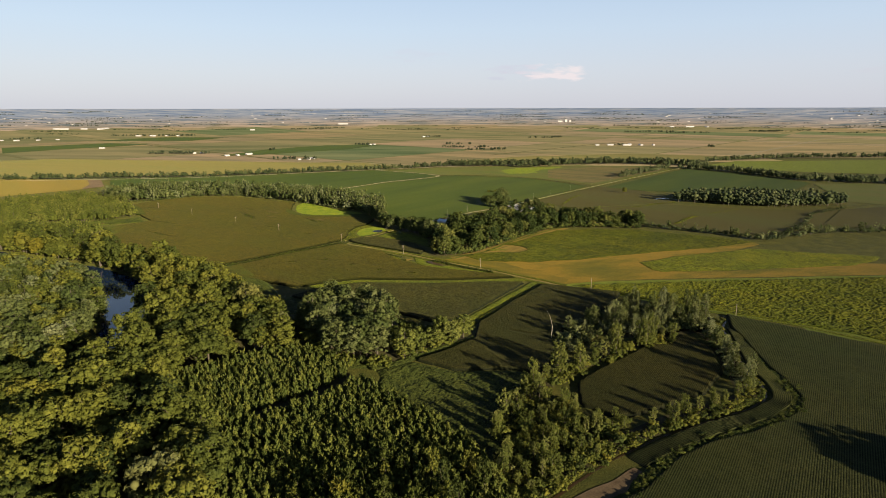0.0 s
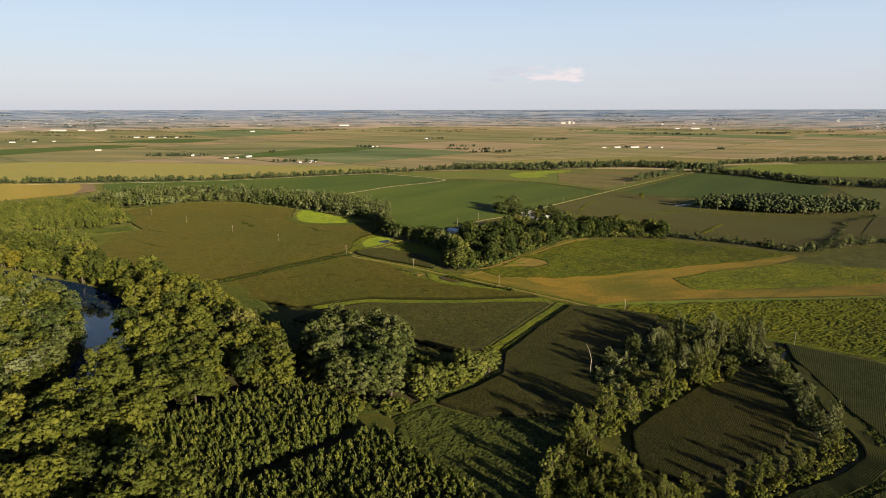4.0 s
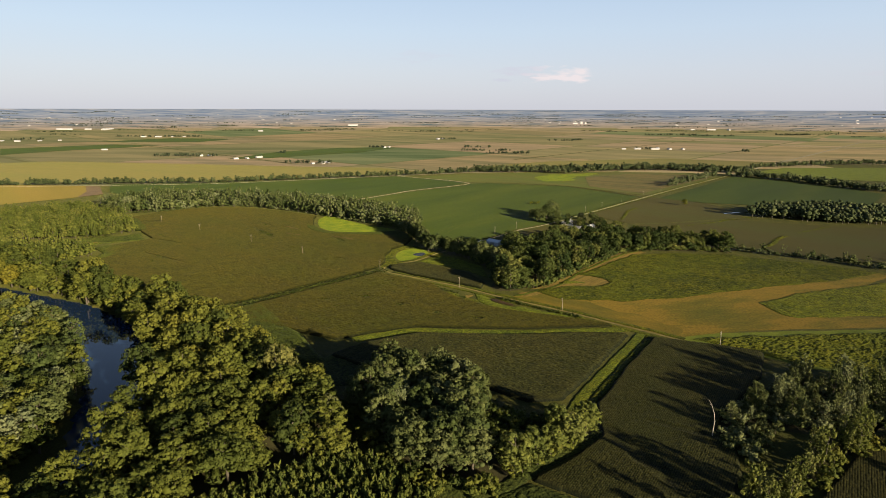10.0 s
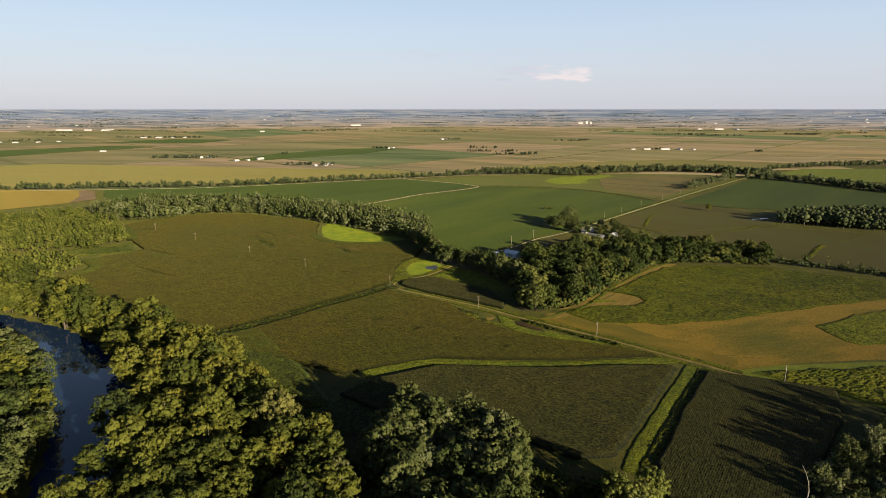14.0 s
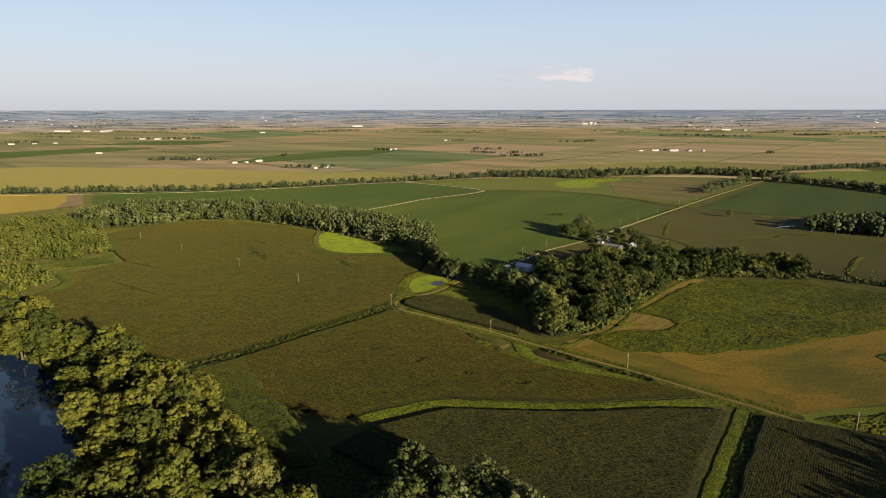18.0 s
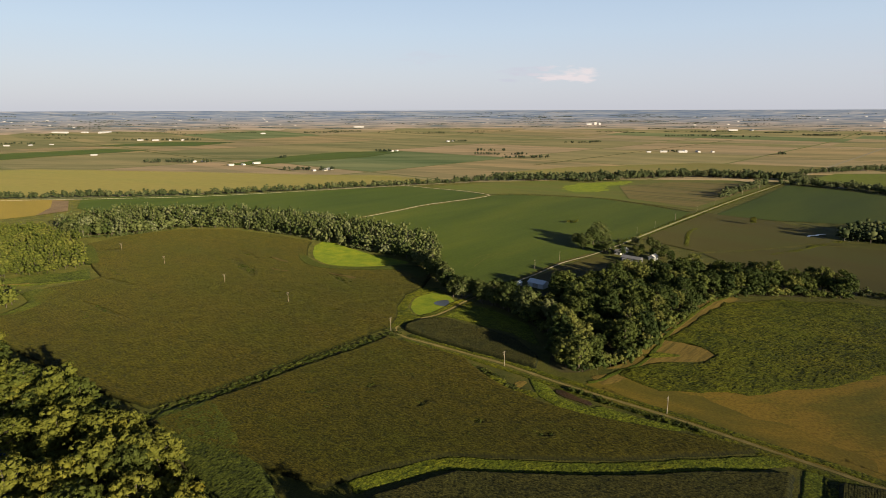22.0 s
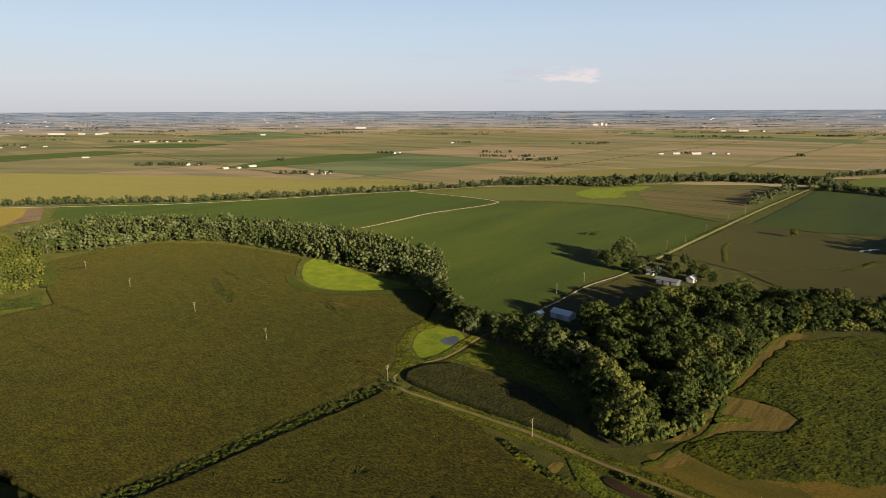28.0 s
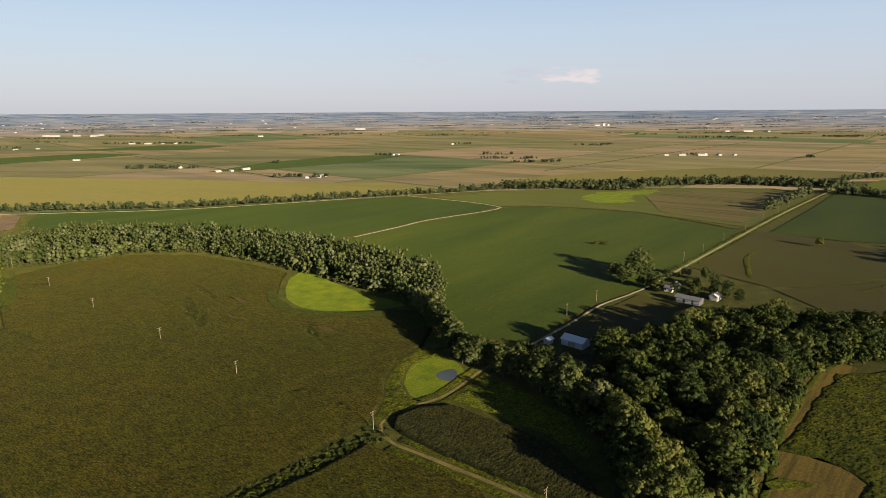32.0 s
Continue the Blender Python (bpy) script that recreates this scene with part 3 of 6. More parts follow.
def spread(lo, hi, fine_lo, fine_hi, cell):
    c = list(np.arange(fine_lo, fine_hi + 0.1, cell))
    s, x = cell, fine_hi
    while x < hi:
        s = min(s * 1.25, 90)
        x += s
        c.append(x)
    s, x = cell, fine_lo
    while x > lo:
        s = min(s * 1.25, 90)
        x -= s
        c.insert(0, x)
    return np.array(c)


gx, gy = np.meshgrid(spread(-4090, 4090, -480, 320, 5), spread(-3900, 4200, -20, 520, 5), indexing="ij")
gd = np.hypot(gx - MID[0], gy - MID[1])
gz = rise(gx, gy)
near_river = (gx < 0) & (gx > -600) & (gy < 600) & (gy > -50)
rd = np.full(gx.shape, 1e3)
rd[near_river] = dist_to(RIVER_LINE, gx[near_river], gy[near_river])
rd /= np.interp(gy, [245, 290], [0.7, 1.0])
gz -= 4.0 * np.clip(3.2 - rd / 5.2, 0, 1)
gi = np.arange(gx.size).reshape(gx.shape)
gf = np.stack([gi[:-1, :-1], gi[1:, :-1], gi[1:, 1:], gi[:-1, 1:]], -1).reshape(-1, 4)
gv = np.column_stack([gx.ravel(), gy.ravel(), gz.ravel()])
mid_d = gd.ravel()[gf].mean(1)
mid_y = gv[gf][:, :, 1].mean(1)
mid_x = gv[gf][:, :, 0].mean(1)
far = mid_d > 2854


def sub_sheet(name, faces, material, fm=None):
    used = np.unique(faces)
    back = np.zeros(len(gv), int)
    back[used] = np.arange(len(used))
    return mesh_object(name, gv[used], back[faces], material, face_mats=fm, smooth=True)


nearf = gf[~far]
close = inside([(-720, 838), (-455, 868), (-115, 993), (120, 1060), (420, 1062), (560, 1148), (900, 1226), (1300, 1272), (1500, 300), (700, -150), (-300, -150), (-720, 500)], mid_x[~far], mid_y[~far])
tagged(sub_sheet("ground", nearf, [M_FARM, M_GRASS], np.where(close, 1, 0)), "flat river-bottom ground with rough grass and open farmland", "ground", kind="structure")
tagged(sub_sheet("backdrop", gf[far], [M_DIST]), "far plain below the horizon, blue haze painted into its colour", "backdrop", kind="structure")

ribbon("water_river", RIVER, np.interp(RIVER_LINE[:, 1], [245, 290], [22, 32]), -2.1, M_WATER, "still dark river reflecting the sky between wooded banks", "water", step=8)

# ---------------------------------------------------------------- fields and tracks of the far plain
field("field_soybean_north", [(-450, 798), (-490, 872), (-324, 905), (-115, 985), (-90, 975), (-36, 934), (-10, 903), (-26, 873), (-80, 825), (-138, 750), (-160, 714), (-235, 744), (-330, 760), (-400, 756)], 0.35, M_SOY, "smooth dark green soybean field beyond the tree belt", soft=False)
field("field_soybean", [(-128, 753), (-84, 806), (-22, 866), (-2, 894), (20, 903), (123, 868), (189, 773), (140, 700), (100, 648), (60, 602), (47, 596), (22, 572), (3, 547), (-15, 525), (-24, 517), (-46, 526), (-60, 560), (-62, 600), (-74, 645), (-106, 672), (-148, 712)], 0.4, M_SOY_LIGHT, "smooth green soybean field beside the farm drive", soft=False)
field("field_yard_crop", [(-4, 525), (9, 544), (29, 567), (50, 588), (72, 570), (60, 540), (20, 515)], 0.3, M_RIPE, "brown ripening bean plot beside the drive", soft=False)
field("field_stubble_north", [(-30, 937), (-80, 978), (20, 1035), (121, 1055), (252, 1062), (362, 1050), (385, 1000), (359, 960), (205, 784), (123, 875), (20, 912), (-3, 907)], 0.25, M_OLIVE, "tan and olive field below the wooded hedgerow", soft=False)
field("field_lime_north", [(96, 938), (104, 985), (140, 1020), (205, 1040), (190, 1005), (160, 985), (150, 940), (125, 925)], 0.45, M_LIME, "bright lime-green weedy patch in the tan field", wave=9)
field("field_brown_north", [(175, 985), (260, 1030), (340, 1020), (368, 985), (205, 805), (155, 870)], 0.42, M_STRIPE, "brown striped field beside the gravel road", soft=False)
field("field_green_east", [(210, 761), (317, 888), (407, 996), (433, 960), (488, 852), (500, 800), (423, 715), (297, 713), (250, 727)], 0.4, M_SOY, "dark green soybean field east of the gravel road", soft=False)
field("field_bean_east", [(100, 650), (146, 701), (203, 769), (250, 722), (255, 672), (246, 622), (228, 630), (170, 610), (130, 602)], 0.35, M_RIPE, "brown ripening bean field beside the gravel road", soft=False)
field("field_bean_southeast", [(130, 597), (170, 606), (228, 624), (307, 593), (342, 583), (400, 590), (330, 505), (280, 472), (240, 464), (178, 514), (140, 540)], 0.33, M_RIPE, "brown ripening bean field behind the hedge", soft=False)
field("field_bean_far_east", [(402, 588), (470, 605), (620, 640), (640, 520), (500, 484), (380, 482), (332, 507)], 0.31, M_RIPE, "dark brown bean field behind the low hedge", soft=False)
field("field_olive_east", [(440, 640), (500, 795), (600, 790), (760, 760), (640, 650), (470, 610)], 0.29, M_OLIVE, "olive field beyond the wood", soft=False)
field("field_green_northeast", [(470, 1060), (560, 1140), (747, 1150), (1000, 1180), (1200, 1000), (700, 905), (598, 932), (535, 965)], 0.4, M_VERGE, "light green hay field past the crossroads", soft=False)
field("field_tan_northwest", [(-516, 690), (-462, 752), (-455, 785), (-495, 850), (-519, 858), (-640, 862), (-800, 830), (-750, 700), (-600, 640)], 0.4, M_TAN, "golden tan field behind the western woods", soft=False)
field("field_ploughed", [(-462, 752), (-447, 779), (-492, 849), (-512, 851), (-480, 800)], 0.55, M_SOIL, "small dark ploughed plot at the field's end", soft=False)
field("field_green_far", [(-490, 1297), (-445, 1500), (-326, 1674), (-175, 1681), (-241, 1505), (-406, 1329)], 0.3, M_SOY, "green field far out on the plain", soft=False)
field("field_green_far_west", [(-1021, 1384), (-980, 1513), (-888, 1648), (-847, 1751), (-1001, 1799), (-1173, 1589)], 0.3, M_SOY, "green field far out on the plain", soft=False)
field("field_green_farther", [(-1135, 1914), (-1013, 2180), (-765, 2153), (-810, 1931)], 0.3, M_SOY, "green field far out on the plain", soft=False)

ROAD = [(82, 630), (169, 735), (276, 862), (408, 1012), (526, 1147), (733, 1382), (982, 1664)]
ribbon("road_verge", ROAD, 4.2, 0.5, M_VERGE, "grassy verges of the straight gravel road", "verge", 1.0)
ribbon("road_gravel", ROAD, 1.5, 0.56, M_ROAD, "straight pale gravel road across the fields", "road", 0.2, 0.05)
M_GOLD = ground_mat("golden_beans", [(0.3, (0.0663, 0.0638, 0.0166)), (0.5, (0.0822, 0.0734, 0.0213)), (0.7, (0.0692, 0.0699, 0.0183))], 0.012, 0.1, relief=0.1, stretch=(9, 1, 1), turn=-20, fine_mix=0.3)
field("field_gold_plain", [(-760, 864), (-640, 872), (-489, 894), (-331, 922), (-169, 986), (-60, 1032), (-150, 1120), (-300, 1138), (-500, 1180), (-800, 1225), (-1000, 1120), (-950, 900)], 0.3, M_GOLD, "yellow-olive ripe field beyond the hedgerow", soft=False)
field("field_olive_plain", [(60, 1078), (230, 1105), (330, 1122), (455, 1070), (620, 1255), (420, 1340), (160, 1260), (30, 1160)], 0.3, M_GOLD, "olive ripe field beyond the line of trees", soft=False)
ribbon("road_far", [(500, 1118), (733, 1382), (982, 1664), (1300, 2024)], 5, 0.6, M_ROAD, "pale gravel road running out over the plain", "road", 0.5, step=20)
ribbon("road_hedgerow", [(-640, 840), (-455, 866), (-331, 893), (-115, 992), (30, 1047), (180, 1068)], 2.6, 0.5, M_ROAD, "pale farm road along the hedgerow", "road", 0.3)
ribbon("track_loop", [(-136, 744), (-104, 786), (-78, 822), (-23, 871), (-9, 888), (-7, 901), (-34, 932), (-88, 970), (-112, 988)], 2.2, 0.5, M_ROAD, "pale track curving between two soybean fields", "track", 0.4)
for k, off in enumerate((0, 7)):
    ribbon("tramline", [(-42 + off, 560), (-34 + off, 580), (-26 + off, 592), (-12 + off, 598)], 0.7, 0.46, M_GRASS, "dark wheel track curving through the soybeans", "track", 0.1)
ribbon("drive", [(-24, 508), (-12, 523), (6, 545), (25, 570), (51, 594), (72, 618), (84, 632)], 1.4, 0.52, M_ROAD, "pale gravel drive to the farmstead", "track", 0.3)
TRACK = [(70, 326), (56, 338), (43, 349), (23, 366), (3, 381), (-13, 394), (-28, 407), (-41, 416), (-59, 428), (-71, 436), (-75.5, 443), (-75, 451), (-67, 459), (-57, 466), (-50, 475), (-46, 482), (-40, 491), (-32, 500)]
ribbon("track_verge", TRACK, 6.5, 0.06, M_GRASS, "weedy verges of the farm track", "verge", 1.2)
ribbon("track", TRACK, 1.4, 0.12, M_TRACK, "pale earth farm track with a sharp bend", "track", 0.4, 0.03)

# ---------------------------------------------------------------- near ground
field("grass_pond", [(-86, 446), (-90, 480), (-82, 515), (-72, 545), (-60, 545), (-52, 505), (-40, 480), (-20, 462), (-6, 440), (-12, 404), (-28, 412), (-60, 432)], 0.03, M_GRASS, "rough grass round the pond below the trees", "grass")
field("grass_pond_basin", [(-71, 479), (-69, 493), (-60, 503), (-51, 497), (-48, 484), (-53, 473), (-61, 465), (-68, 468)], 0.07, M_LIME, "bright green grass ring round the small pond", "grass", 0.6, 2)
field("water_pond", [(-59, 484), (-57.5, 487.5), (-54.5, 489.5), (-52, 490.5), (-50.8, 487), (-51, 483), (-53.5, 479.5), (-57, 481)], 0.12, M_POND, "small shallow pond reflecting the sky", "pond", 0.5, 1.5)
field("grass_strip", [(-154, 621), (-148, 588), (-133, 566), (-109, 560), (-79, 569), (-89, 580), (-110, 596), (-130, 618), (-149, 640)], 0.08, M_LIME, "bright lime-green clover strip below the tree belt", "grass", 0.8)
field("stubble", [(0, 386), (20, 398), (40, 404), (82, 404), (128, 404), (165, 417), (225, 440), (237, 432), (180, 395), (150, 372), (180, 358), (275, 376), (310, 366), (300, 352), (177, 344), (107, 339), (68, 331), (48, 342), (25, 364)], 0.05, M_STUBBLE, "golden dry stubble where the hay was cut", "stubble")
field("grass_mown", [(-2, 384), (8, 390), (20, 393), (40, 378), (62, 358), (74, 340), (66, 332), (48, 343), (25, 364)], 0.065, M_MOWN, "short olive grass beside the farm track", "grass", 4.0)
field("stubble_wood_edge", [(12, 402), (28, 405), (44, 409), (64, 415), (60, 424), (52, 432), (57, 444), (66, 456), (78, 468), (98, 489), (92, 494), (70, 470), (50, 444), (36, 426), (20, 408)], 0.07, M_CUT, "brown cut strip along the edge of the woods", "stubble", 1.0, 3.0)
field("grass_rough_east", [(70, 331), (107, 337), (177, 342), (300, 350), (420, 360), (420, 200), (195, 240), (165, 265), (135, 282), (110, 298), (88, 316)], 0.04, M_VERGE, "rough green grass", "grass")
DITCH = [(-78, 438), (-95, 420), (-113, 402), (-127, 386), (-139, 373), (-150, 362), (-162, 350)]
ribbon("ditch", DITCH, 1.0, 0.1, M_SOIL, "dark wet bottom of the drainage ditch", "ditch", 0.4)
CREEK = [(136, 268), (130, 259), (126, 241), (122, 228), (119, 216), (118, 202), (115, 192), (108, 186), (102, 182), (91, 177), (82, 173), (67, 165), (52, 155), (39, 145), (26, 133), (11, 119), (-4, 106)]
ribbon("ditch_creek", CREEK, 0.9, 0.08, M_MUD, "dark muddy creek bed beside the corn", "ditch", 0.6)
field("dirt_bank", [(-26, 389), (-23, 391.5), (-20.5, 391), (-21.5, 388.5), (-24, 386)], 0.09, M_CUT, "bare pale dirt by the brush", "dirt", 0.8, 2)
field("mud_pool", [(-11, 383), (-8.5, 384), (-4.5, 379), (0, 374.5), (-0.5, 372), (-4, 374.5), (-9.5, 379.5)], 0.3, M_MUD, "brown muddy pool below the track", "pool", 0.6, 2)

# dark mottled sheets laid over the grass beneath the trees
M_FOREST_FLOOR = ground_mat("forest_floor", [(0.3, (0.0176, 0.016, 0.008)), (0.6, (0.036, 0.0336, 0.0128))], 0.1, 1.5)
field("forest_floor_river", [(-262, 425), (-215, 396), (-180, 371), (-150, 356), (-125, 333), (-105, 308), (-85, 283), (-72, 260), (-64, 224), (-44, 219), (-21, 194), (3, 169), (13, 150), (21, 128), (22, 104), (-118, 104), (-165, 130), (-136, 230), (-160, 312), (-210, 372)], 0.05, M_FOREST_FLOOR, "dark floor under the river forest", "ground")
field("forest_floor_copse", [(-66, 264), (-47, 224), (-24, 219), (-8, 236), (10, 247), (2, 258), (-17, 264), (-25, 282), (-55, 289), (-68, 278)], 0.06, M_FOREST_FLOOR, "dark floor under the field copse", "ground")
field("forest_floor_woods", [(-6, 438), (-9, 404), (-1, 399), (10, 404), (27, 416), (43, 439), (83, 487), (101, 500), (168, 496), (176, 512), (155, 524), (103, 540), (72, 534), (35, 514), (14, 508), (-20, 502), (-36, 488), (-22, 474)], 0.06, M_FOREST_FLOOR, "dark floor under the woods", "ground")
ribbon("forest_floor_loop", [(16, 155), (24, 182), (36, 201), (55, 220), (75, 234), (104, 256), (118, 262), (119, 240), (113, 210), (108, 193), (95, 185), (74, 175), (55, 163), (36, 149), (22, 136), (4, 120)], 7, 0.06, M_FOREST_FLOOR, "dark floor under the loop of trees", "ground", 1.0)
field("forest_floor_loop_east", [(52, 248), (66, 254), (82, 248), (117, 254), (131, 272), (126, 285), (100, 287), (76, 277), (56, 262)], 0.06, M_FOREST_FLOOR, "dark floor under the loop of trees", "ground")
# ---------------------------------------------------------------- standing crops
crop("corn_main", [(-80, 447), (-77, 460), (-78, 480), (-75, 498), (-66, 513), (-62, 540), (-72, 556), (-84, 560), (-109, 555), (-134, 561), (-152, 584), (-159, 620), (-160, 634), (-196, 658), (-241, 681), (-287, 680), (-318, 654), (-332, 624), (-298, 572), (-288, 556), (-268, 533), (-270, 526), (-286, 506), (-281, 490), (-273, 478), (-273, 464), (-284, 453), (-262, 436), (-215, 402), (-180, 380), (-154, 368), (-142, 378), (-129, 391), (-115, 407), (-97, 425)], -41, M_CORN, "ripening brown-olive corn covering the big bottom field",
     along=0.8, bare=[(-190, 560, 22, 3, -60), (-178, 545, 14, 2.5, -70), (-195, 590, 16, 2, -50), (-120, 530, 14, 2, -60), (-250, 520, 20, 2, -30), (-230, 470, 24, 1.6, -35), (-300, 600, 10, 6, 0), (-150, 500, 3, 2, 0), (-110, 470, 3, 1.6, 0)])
crop("corn_green_plot", [(-337, 621), (-321, 615), (-293, 575), (-286, 562), (-297, 563), (-313, 586)], -41, M_GREEN_CORN, "dark green strip of late corn at the field's western edge", height=1.45)
crop("corn_green_edge", [(-152, 586), (-136, 563), (-110, 556), (-85, 560), (-72, 558), (-64, 540), (-70, 528), (-82, 546), (-108, 547), (-134, 552), (-150, 566), (-160, 590)], -41, M_GREEN_CORN, "dark green late corn round the clover strip", height=1.42, soft=True)
for line in ([(-167, 552), (-161, 547), (-154, 543)], [(-127, 540), (-118, 535), (-108, 528)], [(-178, 582), (-168, 573), (-160, 566)]):
    ribbon("lodged_corn", line, 1.6, 1.42, M_LODGED, "flattened brown corn in the big field", "lodged corn", 2.4, step=1.5)
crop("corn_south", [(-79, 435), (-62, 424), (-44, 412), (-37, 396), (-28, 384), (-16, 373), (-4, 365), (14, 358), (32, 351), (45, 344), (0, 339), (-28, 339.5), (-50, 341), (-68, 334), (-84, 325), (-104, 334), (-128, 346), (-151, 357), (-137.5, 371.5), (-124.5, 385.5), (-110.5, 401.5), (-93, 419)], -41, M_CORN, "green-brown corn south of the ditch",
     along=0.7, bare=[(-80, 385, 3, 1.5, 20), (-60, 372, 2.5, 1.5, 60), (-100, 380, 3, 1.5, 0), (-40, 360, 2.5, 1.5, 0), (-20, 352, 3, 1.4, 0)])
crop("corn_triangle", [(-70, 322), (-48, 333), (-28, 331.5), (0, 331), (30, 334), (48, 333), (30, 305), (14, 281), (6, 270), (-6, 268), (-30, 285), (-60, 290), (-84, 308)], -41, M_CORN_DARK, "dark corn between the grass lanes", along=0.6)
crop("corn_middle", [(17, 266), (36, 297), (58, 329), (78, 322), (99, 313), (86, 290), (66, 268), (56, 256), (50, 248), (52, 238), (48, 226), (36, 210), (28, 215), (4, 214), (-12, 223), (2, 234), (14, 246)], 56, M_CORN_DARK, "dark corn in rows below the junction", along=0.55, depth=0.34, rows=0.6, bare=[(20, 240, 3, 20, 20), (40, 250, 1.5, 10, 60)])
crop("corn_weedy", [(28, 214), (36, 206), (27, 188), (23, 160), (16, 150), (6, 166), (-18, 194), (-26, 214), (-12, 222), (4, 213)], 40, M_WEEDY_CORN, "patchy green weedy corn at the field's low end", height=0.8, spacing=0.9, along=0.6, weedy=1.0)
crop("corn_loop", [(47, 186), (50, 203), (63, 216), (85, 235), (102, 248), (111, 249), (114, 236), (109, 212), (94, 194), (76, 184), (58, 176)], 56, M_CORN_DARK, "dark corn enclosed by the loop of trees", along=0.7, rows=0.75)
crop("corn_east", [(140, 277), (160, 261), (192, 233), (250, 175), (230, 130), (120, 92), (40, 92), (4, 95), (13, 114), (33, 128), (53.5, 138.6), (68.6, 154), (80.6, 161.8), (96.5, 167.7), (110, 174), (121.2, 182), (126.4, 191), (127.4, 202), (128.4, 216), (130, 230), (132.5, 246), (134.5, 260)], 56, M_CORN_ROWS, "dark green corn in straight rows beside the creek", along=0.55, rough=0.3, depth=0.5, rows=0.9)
crop("weeds_creek_side", [(136, 258), (133, 240), (131, 226), (131, 214), (131, 200), (129, 190), (123.5, 180), (111, 171.5), (97.5, 165), (81.6, 159), (70, 151.5), (58, 140), (52, 135), (49, 139), (56, 147), (66, 156.5), (80, 164.5), (95, 170.5), (108, 177), (118, 186), (122, 198), (124, 214), (126, 228), (129, 242), (132, 258)], 56, M_GREEN_CORN, "ragged green weeds between the creek and the corn rows", height=1.35, spacing=0.9, along=0.7, weedy=1.0, wave=1.2)
# a headland of corn, its rows bending along the creek
head = smooth_line([(132, 259), (127.5, 241), (123.6, 227.5), (120.6, 215.5), (119.6, 201.5), (116.2, 190.8), (108.8, 184.6), (102.6, 180.6), (91.6, 175.6), (82.6, 171.6), (67.7, 163.6), (54, 154.6)], 0.8)
head_t = np.gradient(head, axis=0)
head_t = np.stack([np.convolve(np.pad(head_t[:, k], 6, "edge"), np.ones(13) / 13, "valid") for k in (0, 1)], 1)
head_t /= np.linalg.norm(head_t, axis=1)[:, None]
offs = np.arange(0, 6.4, 0.3165)
hx, hy = (head[:, None, k] + np.stack([-head_t[:, 1], head_t[:, 0]], 1)[:, None, k] * offs[None, :] for k in (0, 1))
ridge = np.where(np.arange(len(offs)) % 2 == 1, 1.0, 0.0)[None, :] * np.ones_like(hx)
patchy = np.clip(value_noise(hx, hy, 5.0) * 2.2 - 0.3, 0.25, 1)
fade = np.minimum(np.minimum(np.arange(len(head))[:, None] / 4, (len(head) - 1 - np.arange(len(head)))[:, None] / 4), np.minimum(np.arange(len(offs)), len(offs) - 1 - np.arange(len(offs)))[None, :] / 1.0).clip(0, 1)
hz = (1.15 - 0.5 * (1 - ridge) + RNG.normal(0, 0.06, hx.shape)) * np.clip(fade * (0.6 + 0.4 * patchy), 0.05, 1)
hi = np.arange(hx.size).reshape(hx.shape)
hf = np.stack([hi[:-1, :-1], hi[1:, :-1], hi[1:, 1:], hi[:-1, 1:]], -1).reshape(-1, 4)
# gaps between the bending rows are darkened by colour, as painted shade
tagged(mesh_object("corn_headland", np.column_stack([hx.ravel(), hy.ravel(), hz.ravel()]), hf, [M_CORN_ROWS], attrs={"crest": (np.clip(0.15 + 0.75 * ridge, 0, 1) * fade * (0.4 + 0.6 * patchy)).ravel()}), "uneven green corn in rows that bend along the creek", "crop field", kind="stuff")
field("mud_pool_creek", [(30, 132), (35.4, 137), (41, 140.5), (47.2, 143.5), (54.4, 149.5), (56.5, 145), (53, 140.5), (47, 137.5), (40, 133.5), (34, 129)], 0.14, M_SILT, "dried brown mud where the creek spreads out", "mud", 0.5, 2)
crop("corn_pocket", [(-72, 444.5), (-71.5, 451.5), (-63, 458), (-52, 460), (-44, 453), (-33, 446), (-20, 434), (-13, 414), (-15.5, 402), (-27, 410), (-40, 419), (-58, 431)], 49, M_CORN_DARK, "green-brown corn between the track and the woods", along=0.6)
crop("weeds_pond", [(-81, 446), (-78, 460), (-79, 480), (-76, 500), (-66, 515), (-57, 512), (-50, 499), (-59, 504.5), (-70.5, 494), (-72.5, 479), (-69, 467), (-62, 463.5), (-71, 453)], 10, M_WEEDS, "rank green weeds between the corn and the pond", height=0.5, spacing=1.0, along=0.7, weedy=1.0, wave=1.0)
crop("weeds_forest_edge", [(-150, 365), (-141, 372), (-134, 376), (-119, 355), (-108, 339), (-101, 329), (-93, 316), (-86, 305), (-84, 299), (-93, 298), (-104, 308), (-118, 326), (-132, 340), (-148, 356)], 30, M_GREEN_CORN, "dull green rank weeds along the forest", height=2.1, spacing=1.0, along=0.5, weedy=0.3, wave=1.6)
crop("weeds_shaded", [(-88, 301), (-84, 309), (-72, 320), (-66, 318), (-76, 306), (-62, 289), (-66, 281), (-78, 280), (-90, 290)], 30, M_WEEDY_CORN, "low dull weeds in the shade of the copse", height=0.6, spacing=0.9, along=0.6, weedy=1.0, wave=1.0)
